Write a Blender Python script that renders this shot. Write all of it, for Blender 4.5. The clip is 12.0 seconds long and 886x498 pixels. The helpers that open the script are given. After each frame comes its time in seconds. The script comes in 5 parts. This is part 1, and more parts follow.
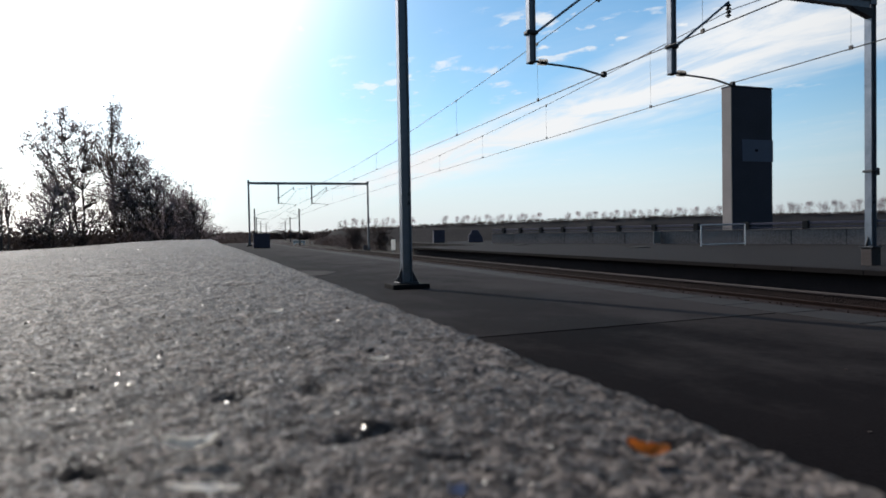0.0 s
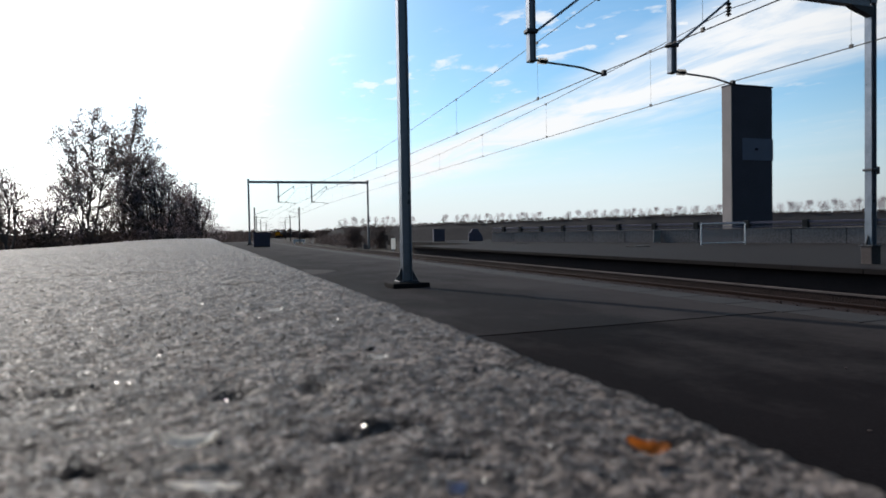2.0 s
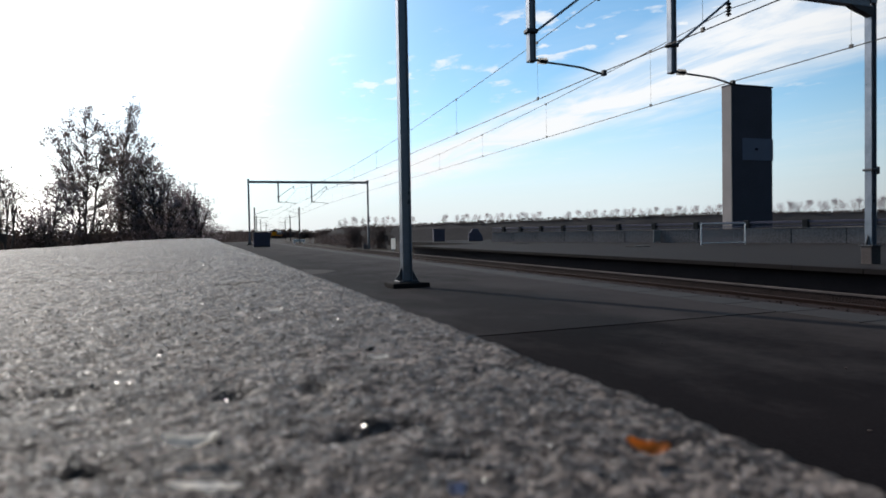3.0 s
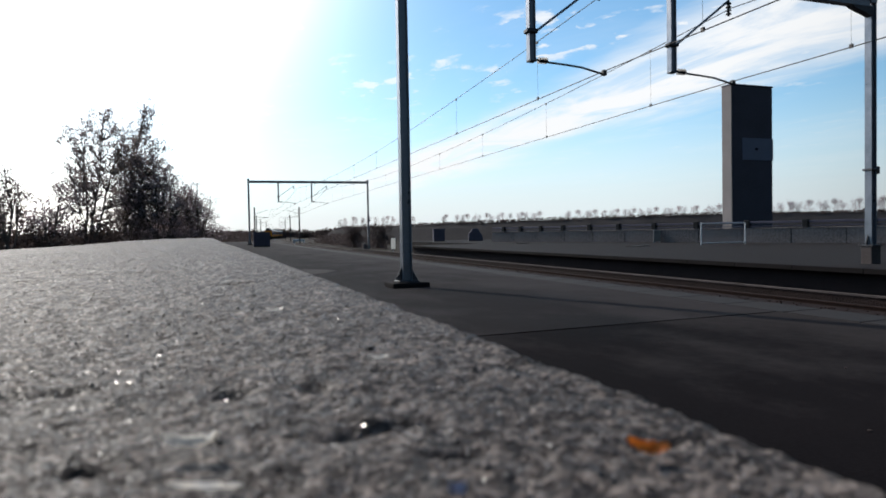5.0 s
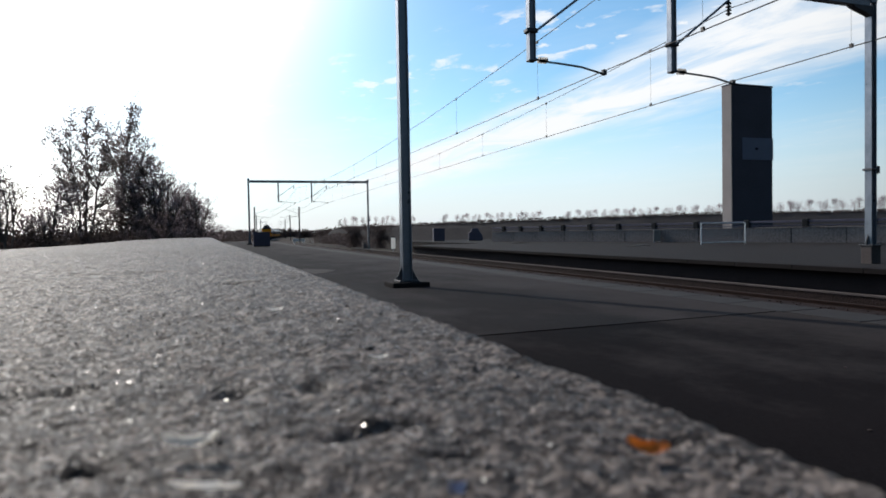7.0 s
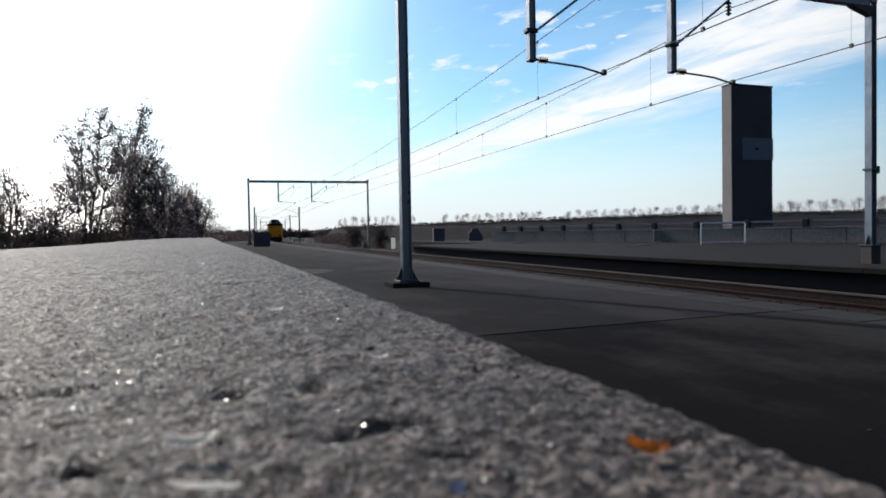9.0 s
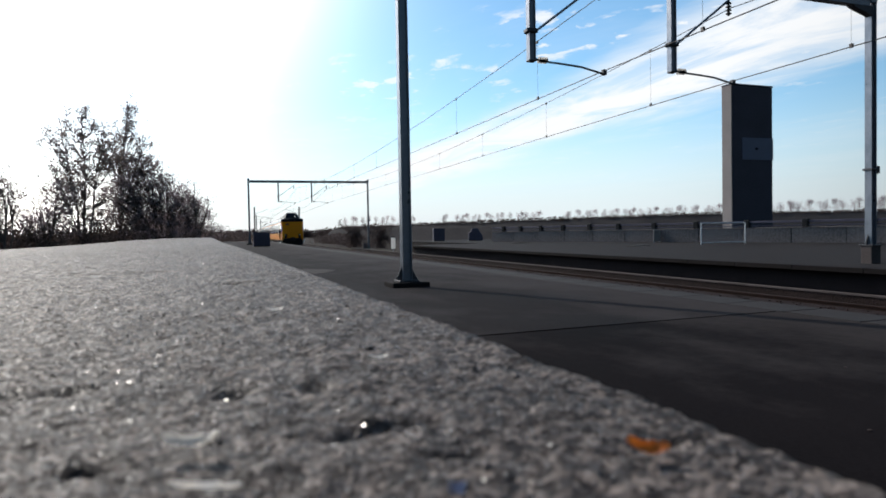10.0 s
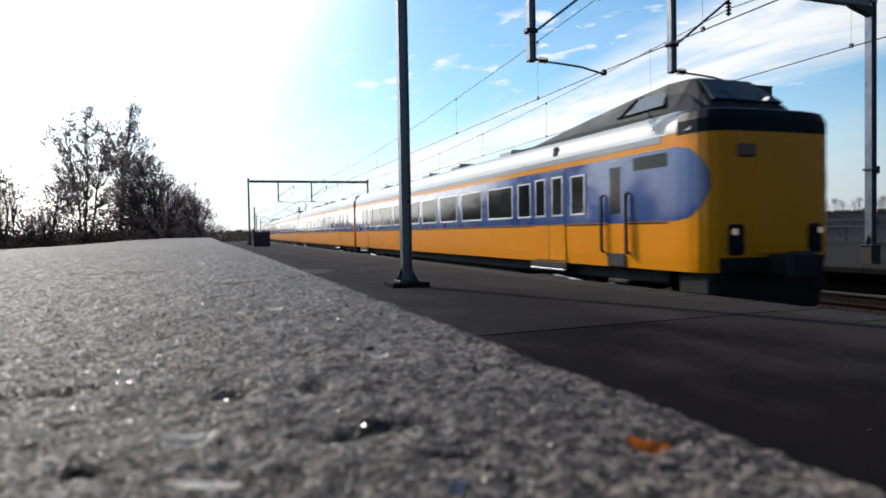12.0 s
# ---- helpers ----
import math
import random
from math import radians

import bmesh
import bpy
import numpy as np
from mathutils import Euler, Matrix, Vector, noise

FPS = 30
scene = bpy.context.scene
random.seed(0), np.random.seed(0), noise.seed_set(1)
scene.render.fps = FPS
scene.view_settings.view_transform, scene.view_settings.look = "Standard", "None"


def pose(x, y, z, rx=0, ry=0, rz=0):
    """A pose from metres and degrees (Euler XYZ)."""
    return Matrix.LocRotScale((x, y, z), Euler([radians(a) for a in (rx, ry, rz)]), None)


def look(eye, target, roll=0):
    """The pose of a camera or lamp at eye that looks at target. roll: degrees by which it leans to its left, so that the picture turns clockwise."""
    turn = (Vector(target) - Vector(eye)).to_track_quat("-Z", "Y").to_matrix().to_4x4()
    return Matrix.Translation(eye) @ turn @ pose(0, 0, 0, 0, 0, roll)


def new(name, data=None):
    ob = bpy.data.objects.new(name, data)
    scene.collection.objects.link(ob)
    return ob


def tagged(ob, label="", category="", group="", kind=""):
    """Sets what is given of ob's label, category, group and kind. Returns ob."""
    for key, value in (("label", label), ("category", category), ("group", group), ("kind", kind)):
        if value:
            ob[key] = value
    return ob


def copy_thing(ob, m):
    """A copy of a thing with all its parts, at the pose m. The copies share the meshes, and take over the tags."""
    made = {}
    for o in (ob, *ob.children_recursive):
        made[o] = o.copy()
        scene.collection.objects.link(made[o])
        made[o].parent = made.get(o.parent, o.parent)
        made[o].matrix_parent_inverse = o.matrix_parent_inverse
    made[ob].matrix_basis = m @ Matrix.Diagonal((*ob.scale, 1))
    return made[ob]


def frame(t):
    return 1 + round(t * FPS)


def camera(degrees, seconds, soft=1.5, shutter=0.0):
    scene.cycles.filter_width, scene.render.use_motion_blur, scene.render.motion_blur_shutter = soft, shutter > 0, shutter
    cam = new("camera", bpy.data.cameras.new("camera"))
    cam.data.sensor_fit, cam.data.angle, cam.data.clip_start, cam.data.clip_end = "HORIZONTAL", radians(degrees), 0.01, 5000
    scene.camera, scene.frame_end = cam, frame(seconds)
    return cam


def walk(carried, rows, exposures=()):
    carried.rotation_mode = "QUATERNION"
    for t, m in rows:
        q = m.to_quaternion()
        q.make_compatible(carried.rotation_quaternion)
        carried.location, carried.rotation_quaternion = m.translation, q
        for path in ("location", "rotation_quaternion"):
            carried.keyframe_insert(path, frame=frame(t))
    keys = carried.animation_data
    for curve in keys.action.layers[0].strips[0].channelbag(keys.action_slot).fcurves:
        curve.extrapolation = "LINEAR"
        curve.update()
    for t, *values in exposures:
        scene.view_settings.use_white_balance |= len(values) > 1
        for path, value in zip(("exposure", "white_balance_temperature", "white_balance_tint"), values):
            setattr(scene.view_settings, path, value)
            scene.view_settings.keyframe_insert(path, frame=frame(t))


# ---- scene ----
# ---------------------------------------------------------------- camera
EYE = Vector((0.0, 0.0, 1.053))
YAW, ROLL = 20.005, -1.05


def view(pitch):
    a, b = radians(YAW), radians(pitch)
    return look(EYE, EYE + Vector((math.sin(a) * math.cos(b), math.cos(a) * math.cos(b), math.sin(b))), ROLL)


cam = camera(68.46, 12.0, soft=1.7, shutter=0.08)
# a small lens set for the distance: the concrete a hand away lies out of focus
cam.data.dof.use_dof, cam.data.dof.focus_distance, cam.data.dof.aperture_fstop = True, 14.0, 15.0
walk(cam, [(0.0, view(-1.411)), (0.5, view(-1.50)), (1.0, view(-1.515)), (3.0, view(-1.52)), (5.0, view(-1.535)),
           (5.5, view(-1.561)), (12.0, view(-1.561))], exposures=[(0.0, -0.10), (1.0, -0.02), (5.0, 0.0), (12.0, 0.06)])

# ---------------------------------------------------------------- light
SUN_AZ, SUN_EL = radians(-20.0), radians(32.0)
TO_SUN = Vector((math.sin(SUN_AZ) * math.cos(SUN_EL), math.cos(SUN_AZ) * math.cos(SUN_EL), math.sin(SUN_EL)))


def make_world():
    w = bpy.data.worlds.new("sky")
    scene.world = w
    w.use_nodes = True
    nt = w.node_tree
    nt.nodes.clear()
    N, L = nt.nodes.new, nt.links.new

    def math_node(op, a, b=None, c=None, clamp=False):
        n = N("ShaderNodeMath")
        n.operation, n.use_clamp = op, clamp
        for i, v in enumerate((a, b, c)):
            if v is None:
                continue
            if isinstance(v, (int, float)):
                n.inputs[i].default_value = v
            else:
                L(v, n.inputs[i])
        return n.outputs[0]

    def smooth(v, a, b):
        n = N("ShaderNodeMapRange")
        n.interpolation_type = "SMOOTHSTEP"
        L(v, n.inputs[0])
        n.inputs[1].default_value, n.inputs[2].default_value = a, b
        return n.outputs[0]

    sky = N("ShaderNodeTexSky")
    sky.sky_type, sky.sun_disc = "NISHITA", False
    sky.sun_elevation, sky.sun_rotation = SUN_EL, SUN_AZ
    sky.air_density, sky.dust_density, sky.ozone_density = 1.0, 0.3, 3.0
    tc = N("ShaderNodeTexCoord")
    sep = N("ShaderNodeSeparateXYZ")
    L(tc.outputs["Generated"], sep.inputs[0])
    x, y, z = sep.outputs
    zc = math_node("ADD", math_node("MAXIMUM", z, 0.0), 0.03)
    px, py = math_node("DIVIDE", x, zc), math_node("DIVIDE", y, zc)

    def plane(sx, sy):
        c = N("ShaderNodeCombineXYZ")
        L(math_node("MULTIPLY", px, sx), c.inputs[0])
        L(math_node("MULTIPLY", py, sy), c.inputs[1])
        return c.outputs[0]

    def noise_tex(vec, scale, detail, rough, dist=0.0):
        n = N("ShaderNodeTexNoise")
        L(vec, n.inputs["Vector"])
        n.inputs["Scale"].default_value, n.inputs["Detail"].default_value = scale, detail
        n.inputs["Roughness"].default_value, n.inputs["Distortion"].default_value = rough, dist
        return n.outputs[0]

    # forward scattering of thin cloud round the sun
    dot = N("ShaderNodeVectorMath")
    dot.operation = "DOT_PRODUCT"
    L(tc.outputs["Generated"], dot.inputs[0])
    dot.inputs[1].default_value = TO_SUN
    aureole = math_node("MINIMUM", math_node("POWER", math_node("MAXIMUM", dot.outputs["Value"], 0.0), 22.0), 0.15)
    forward = smooth(dot.outputs["Value"], -0.25, 0.55)
    # how nearly a direction lies below the sun
    flat = math_node("SQRT", math_node("ADD", math_node("ADD", math_node("MULTIPLY", x, x), math_node("MULTIPLY", y, y)), 0.0001))
    below = math_node("DIVIDE", math_node("ADD", math_node("MULTIPLY", x, math.sin(SUN_AZ)), math_node("MULTIPLY", y, math.cos(SUN_AZ))), flat)
    below = smooth(below, 0.925, 0.992)
    wisps = noise_tex(plane(1.0, 0.45), 1.3, 7, 0.6, 0.6)
    puffs = noise_tex(plane(2.2, 1.6), 2.4, 5, 0.55, 0.2)
    sheet_n = noise_tex(plane(0.8, 0.25), 1.0, 6, 0.6, 0.4)
    # long sheet of cirrus drifting along the line
    lane = math_node("ADD", px, math_node("MULTIPLY", math_node("SUBTRACT", sheet_n, 0.5), 1.6))
    sheet = math_node("MULTIPLY", smooth(lane, 1.75, 2.3), math_node("SUBTRACT", 1.0, smooth(lane, 2.75, 3.45)))
    sheet = math_node("MULTIPLY", sheet, math_node("ADD", math_node("MULTIPLY", smooth(noise_tex(plane(1.6, 0.7), 1.1, 7, 0.62, 0.8), 0.34, 0.56), 0.56), 0.44))
    loose = math_node("MULTIPLY", smooth(puffs, 0.54, 0.64), smooth(wisps, 0.46, 0.58))
    loose = math_node("MULTIPLY", loose, math_node("ADD", math_node("MULTIPLY", smooth(z, 0.14, 0.27), 0.75), 0.15))
    veil = math_node("MULTIPLY", smooth(wisps, 0.45, 0.80), 0.16)
    cover = math_node("MAXIMUM", math_node("MAXIMUM", sheet, loose), veil)
    low = smooth(z, 0.015, 0.10)
    cover = math_node("MULTIPLY", cover, low, clamp=True)
    bright = N("ShaderNodeMixRGB")
    bright.blend_type = "MIX"
    bright.inputs[1].default_value = (1.2, 1.3, 1.5, 1)
    bright.inputs[2].default_value = (9.6, 9.8, 10.0, 1)
    L(forward, bright.inputs[0])
    mix = N("ShaderNodeMixRGB")
    L(cover, mix.inputs[0])
    hs = N("ShaderNodeHueSaturation")
    hs.inputs["Hue"].default_value = 0.489
    hs.inputs["Saturation"].default_value, hs.inputs["Value"].default_value = 1.12, 0.95
    L(math_node("ADD", math_node("MULTIPLY", forward, 1.05), 0.5), hs.inputs["Value"])
    L(sky.outputs[0], hs.inputs["Color"])
    # pale haze low over the land
    haze = N("ShaderNodeMixRGB")
    hz = N("ShaderNodeMixRGB")
    hz.inputs[1].default_value, hz.inputs[2].default_value = (0.85, 0.87, 0.9, 1), (7.0, 8.0, 9.0, 1)
    L(forward, hz.inputs[0])
    hz2 = N("ShaderNodeMixRGB")
    hz2.inputs[2].default_value = (27.0, 26.8, 26.5, 1)
    L(below, hz2.inputs[0])
    L(hz.outputs[0], hz2.inputs[1])
    L(hz2.outputs[0], haze.inputs[2])
    L(math_node("MULTIPLY", math_node("SUBTRACT", 1.0, smooth(z, 0.0, 0.20)), 0.85), haze.inputs[0])
    L(hs.outputs[0], haze.inputs[1])
    L(haze.outputs[0], mix.inputs[1])
    L(bright.outputs[0], mix.inputs[2])
    glow = N("ShaderNodeMixRGB")
    glow.blend_type = "ADD"
    glow.inputs[0].default_value = 1.0
    gl = N("ShaderNodeVectorMath")
    gl.operation = "SCALE"
    gl.inputs[0].default_value = (115.0, 113.0, 110.0)
    L(aureole, gl.inputs["Scale"])
    L(mix.outputs[0], glow.inputs[1])
    L(gl.outputs[0], glow.inputs[2])
    bg = N("ShaderNodeBackground")
    bg.inputs["Strength"].default_value = 0.10
    L(glow.outputs[0], bg.inputs[0])
    out = N("ShaderNodeOutputWorld")
    L(bg.outputs[0], out.inputs[0])


make_world()
sun_data = bpy.data.lights.new("sun", "SUN")
sun_data.energy, sun_data.angle, sun_data.color = 3.5, radians(0.6), (1.0, 0.93, 0.84)
sun = new("sun", sun_data)
sun.matrix_world = look(TO_SUN * 200, (0, 0, 0))

# ---------------------------------------------------------------- materials


def material(name, base, rough=0.7, metal=0.0, var=0.25, scale=3.0, fine=40.0, bump=0.2, depth=0.01, tint=None, coat=0.0, island=False, spec=0.5, emit=None):
    """A surface with two scales of mottling and fine relief. scale, fine: noise per metre; depth: relief in metres."""
    m = bpy.data.materials.new(name)
    m.use_nodes = True
    nt = m.node_tree
    N, L = nt.nodes.new, nt.links.new
    b = nt.nodes["Principled BSDF"]
    tc = N("ShaderNodeTexCoord")
    n1, n2 = N("ShaderNodeTexNoise"), N("ShaderNodeTexNoise")
    n1.inputs["Scale"].default_value, n1.inputs["Detail"].default_value = scale, 6
    n2.inputs["Scale"].default_value, n2.inputs["Detail"].default_value = fine, 5
    L(tc.outputs["Object"], n1.inputs["Vector"])
    L(tc.outputs["Object"], n2.inputs["Vector"])
    add = N("ShaderNodeMath")
    add.operation = "ADD"
    L(n1.outputs[0], add.inputs[0])
    L(n2.outputs[0], add.inputs[1])
    src = add.outputs[0]
    if island:
        geo = N("ShaderNodeNewGeometry")
        m3 = N("ShaderNodeMath")
        m3.operation = "MULTIPLY_ADD"
        m3.inputs[1].default_value = 1.1
        L(geo.outputs["Random Per Island"], m3.inputs[0])
        s = N("ShaderNodeMath")
        s.operation = "MULTIPLY_ADD"
        s.inputs[1].default_value, s.inputs[2].default_value = 0.5, -0.05
        L(src, s.inputs[0])
        L(s.outputs[0], m3.inputs[2])
        src = m3.outputs[0]
    ramp = N("ShaderNodeValToRGB")
    lo = [max(0.0, c * (1 - var)) for c in base]
    hi = [min(1.0, c * (1 + var)) for c in (tint or base)]
    ramp.color_ramp.elements[0].position, ramp.color_ramp.elements[0].color = 0.30, (*lo, 1)
    ramp.color_ramp.elements[1].position, ramp.color_ramp.elements[1].color = 0.72, (*hi, 1)
    half = N("ShaderNodeMath")
    half.operation = "MULTIPLY"
    half.inputs[1].default_value = 0.5
    L(src, half.inputs[0])
    L(half.outputs[0], ramp.inputs[0])
    L(ramp.outputs[0], b.inputs["Base Color"])
    b.inputs["Metallic"].default_value = metal
    b.inputs["Specular IOR Level"].default_value = spec
    b.inputs["Coat Weight"].default_value = coat
    b.inputs["Coat Roughness"].default_value = 0.06
    b.inputs["Coat IOR"].default_value = 1.5
    r = N("ShaderNodeMapRange")
    r.inputs[1].default_value, r.inputs[2].default_value = 0.3, 0.7
    r.inputs[3].default_value, r.inputs[4].default_value = max(0.02, rough - 0.1), min(1.0, rough + 0.1)
    L(n1.outputs[0], r.inputs[0])
    L(r.outputs[0], b.inputs["Roughness"])
    if bump:
        bp = N("ShaderNodeBump")
        bp.inputs["Strength"].default_value, bp.inputs["Distance"].default_value = bump, depth
        L(n2.outputs[0], bp.inputs["Height"])
        L(bp.outputs[0], b.inputs["Normal"])
    if emit:
        b.inputs["Emission Color"].default_value = (*emit[:3], 1)
        b.inputs["Emission Strength"].default_value = emit[3]
    return m


def exposed_aggregate(name):
    """Weathered concrete whose stones show: each cell its own grey or brown, dark matrix between."""
    m = bpy.data.materials.new(name)
    m.use_nodes = True
    nt = m.node_tree
    N, L = nt.nodes.new, nt.links.new
    b = nt.nodes["Principled BSDF"]
    tc = N("ShaderNodeTexCoord")
    warp = N("ShaderNodeTexNoise")
    warp.inputs["Scale"].default_value, warp.inputs["Detail"].default_value = 160, 3
    L(tc.outputs["Object"], warp.inputs["Vector"])
    wv = N("ShaderNodeVectorMath")
    wv.operation = "MULTIPLY_ADD"
    wv.inputs[1].default_value = (0.004, 0.004, 0.004)
    L(warp.outputs["Color"], wv.inputs[0])
    L(tc.outputs["Object"], wv.inputs[2])
    mixes = []
    for scale in (300.0, 680.0):
        v = N("ShaderNodeTexVoronoi")
        v.inputs["Scale"].default_value = scale
        L(wv.outputs[0], v.inputs["Vector"])
        sp = N("ShaderNodeSeparateColor")
        L(v.outputs["Color"], sp.inputs[0])
        mixes.append((sp, v))
    n = N("ShaderNodeTexNoise")
    n.inputs["Scale"].default_value, n.inputs["Detail"].default_value, n.inputs["Roughness"].default_value = 14, 8, 0.65
    L(tc.outputs["Object"], n.inputs["Vector"])

    def m2(op, a, bb):
        q = N("ShaderNodeMath")
        q.operation = op
        for i, val in enumerate((a, bb)):
            if isinstance(val, float):
                q.inputs[i].default_value = val
            else:
                L(val, q.inputs[i])
        return q.outputs[0]
    tone = m2("ADD", m2("MULTIPLY", mixes[0][0].outputs[0], 0.38), m2("MULTIPLY", mixes[1][0].outputs[0], 0.32))
    tone = m2("ADD", tone, m2("MULTIPLY", n.outputs[0], 0.42))
    ramp = N("ShaderNodeValToRGB")
    e = ramp.color_ramp.elements
    e[0].position, e[0].color = 0.22, (0.0075, 0.0058, 0.0053, 1)
    e[1].position, e[1].color = 0.88, (0.25, 0.203, 0.174, 1)
    mid = e.new(0.55)
    mid.color = (0.040, 0.0316, 0.0280, 1)
    L(tone, ramp.inputs[0])
    L(ramp.outputs[0], b.inputs["Base Color"])
    r = N("ShaderNodeMapRange")
    r.inputs[1].default_value, r.inputs[2].default_value, r.inputs[3].default_value, r.inputs[4].default_value = 0.0, 1.0, 0.42, 0.94
    L(mixes[1][0].outputs[1], r.inputs[0])
    L(r.outputs[0], b.inputs["Roughness"])
    b.inputs["Specular IOR Level"].default_value = 0.10
    hgt = m2("ADD", m2("MULTIPLY", warp.outputs[0], 1.0), m2("MULTIPLY", mixes[1][1].outputs["Distance"], -0.4))
    bp = N("ShaderNodeBump")
    bp.inputs["Strength"].default_value, bp.inputs["Distance"].default_value = 0.42, 0.004
    L(hgt, bp.inputs["Height"])
    L(bp.outputs[0], b.inputs["Normal"])
    return m


def worn_asphalt(name, dark, pale, lane, spec):
    """Old asphalt: dusty paler blotches, most of them along the platform's edge, over fine chippings."""
    m = material(name, dark, 0.92, var=0.5, scale=0.6, fine=70, bump=0.6, depth=0.005, spec=spec)
    nt = m.node_tree
    N, L = nt.nodes.new, nt.links.new
    b = nt.nodes["Principled BSDF"]
    base = b.inputs["Base Color"].links[0].from_socket
    tc = N("ShaderNodeTexCoord")
    sep = N("ShaderNodeSeparateXYZ")
    L(tc.outputs["Object"], sep.inputs[0])
    total = None
    for scale, stretch, weight in ((0.55, (1.0, 0.7, 1.0), 0.9), (1.7, (1.0, 0.3, 1.0), 0.45), (9.0, (1.0, 1.0, 1.0), 0.25)):
        mp = N("ShaderNodeMapping")
        mp.inputs["Scale"].default_value = stretch
        L(tc.outputs["Object"], mp.inputs[0])
        n = N("ShaderNodeTexNoise")
        n.inputs["Scale"].default_value, n.inputs["Detail"].default_value, n.inputs["Roughness"].default_value = scale, 5, 0.6
        L(mp.outputs[0], n.inputs["Vector"])
        q = N("ShaderNodeMath")
        q.operation = "MULTIPLY_ADD"
        q.inputs[1].default_value = weight
        L(n.outputs[0], q.inputs[0])
        if total is not None:
            L(total, q.inputs[2])
        else:
            q.inputs[2].default_value = 0.0
        total = q.outputs[0]
    worn = N("ShaderNodeMapRange")
    worn.interpolation_type = "SMOOTHSTEP"
    worn.inputs[1].default_value, worn.inputs[2].default_value = lane
    worn.inputs[3].default_value, worn.inputs[4].default_value = -0.16, 0.16
    L(sep.outputs[0], worn.inputs[0])
    add = N("ShaderNodeMath")
    add.operation = "ADD"
    L(total, add.inputs[0])
    L(worn.outputs[0], add.inputs[1])
    fac = N("ShaderNodeMapRange")
    fac.inputs[1].default_value, fac.inputs[2].default_value = 0.64, 0.94
    L(add.outputs[0], fac.inputs[0])
    mix = N("ShaderNodeMixRGB")
    mix.inputs[2].default_value = (*pale, 1)
    L(fac.outputs[0], mix.inputs[0])
    L(base, mix.inputs[1])
    L(mix.outputs[0], b.inputs["Base Color"])
    return m


M_SLAB = exposed_aggregate("rough_concrete")
M_PEBBLE = material("aggregate", (0.11, 0.089, 0.078), 0.6, var=0.85, scale=20, fine=300, bump=0.3, depth=0.001, island=True, spec=0.22)
M_QUARTZ = material("quartz_grain", (0.20, 0.18, 0.165), 0.30, var=0.5, scale=30, fine=300, bump=0, island=True, spec=0.5)
M_ASPHALT = worn_asphalt("asphalt", (0.0125, 0.0102, 0.0108), (0.032, 0.0272, 0.0270), (3.0, 7.0), 0.035)
M_ASPHALT_NEW = worn_asphalt("fresh_asphalt", (0.0088, 0.0073, 0.0078), (0.029, 0.0248, 0.0243), (3.6, 6.2), 0.015)
M_KERB = material("platform_edge_concrete", (0.0205, 0.0172, 0.0168), 0.9, var=0.6, scale=1.2, fine=50, bump=0.5, depth=0.004, spec=0.15)
M_PLAT2 = material("weathered_paving", (0.0195, 0.0168, 0.0168), 0.97, var=0.45, scale=0.5, fine=30, bump=0.4, depth=0.004, spec=0.06)
M_WALLDARK = material("platform_wall", (0.020, 0.015, 0.0155), 0.95, var=0.4, scale=1.5, fine=30, bump=0.5, depth=0.01, spec=0.1)
M_EDGE2 = material("grimy_edge_slab", (0.014, 0.0115, 0.0115), 0.95, var=0.4, scale=1.2, fine=40, bump=0.4, depth=0.004, spec=0.06)
M_DUCT = material("duct_concrete", (0.085, 0.070, 0.066), 0.9, var=0.4, scale=1.0, fine=30, bump=0.4, depth=0.004, spec=0.1)
M_PATCH = material("mended_asphalt", (0.045, 0.039, 0.038), 0.92, var=0.5, scale=1.5, fine=50, bump=0.5, depth=0.004, spec=0.05)
M_BALLAST = material("ballast", (0.022, 0.0145, 0.0135), 0.95, var=0.5, scale=3, fine=22, bump=1.0, depth=0.05, spec=0.1)
M_STONE = material("ballast_stone", (0.027, 0.018, 0.0165), 0.95, var=0.5, scale=5, fine=60, bump=0.3, depth=0.01, island=True, spec=0.1)
M_SLEEPER = material("concrete_sleeper", (0.045, 0.034, 0.031), 0.95, var=0.3, scale=3, fine=40, spec=0.1)
M_RAILSIDE = material("rusty_rail", (0.026, 0.014, 0.011), 0.95, metal=0.0, var=0.4, scale=6, fine=60, spec=0.1)
M_RAILTOP = material("worn_rail_head", (0.075, 0.068, 0.064), 0.55, metal=0.8, var=0.15, scale=8, fine=80, bump=0.05)
M_RAILDULL = material("dull_rail_head", (0.028, 0.018, 0.016), 0.85, metal=0.2, var=0.3, scale=6, fine=60, bump=0.1, depth=0.002, spec=0.15)
M_GALV = material("galvanised_steel", (0.21, 0.225, 0.255), 0.36, metal=0.5, var=0.3, scale=4, fine=40, bump=0.12, depth=0.003, spec=0.4)
M_DARKSTEEL = material("weathered_dark_steel", (0.06, 0.06, 0.065), 0.6, metal=0.4, var=0.3, scale=5, fine=50)
M_WIRE = material("copper_wire", (0.07, 0.06, 0.055), 0.5, metal=0.6, var=0.3, scale=1, fine=10, bump=0)
M_INSUL = material("brown_insulator", (0.016, 0.012, 0.013), 0.55, var=0.2, scale=8, fine=40)
M_YELLOW = material("yellow_train_paint", (0.88, 0.295, 0.002), 0.4, var=0.08, scale=0.9, fine=14, bump=0.0, coat=0.35, spec=0.12)
M_BLUE = material("blue_train_paint", (0.007, 0.055, 0.24), 0.3, var=0.08, scale=1.0, fine=14, bump=0.0, coat=1.0, spec=0.2)
M_BLUE.node_tree.nodes["Principled BSDF"].inputs["Coat IOR"].default_value = 1.6
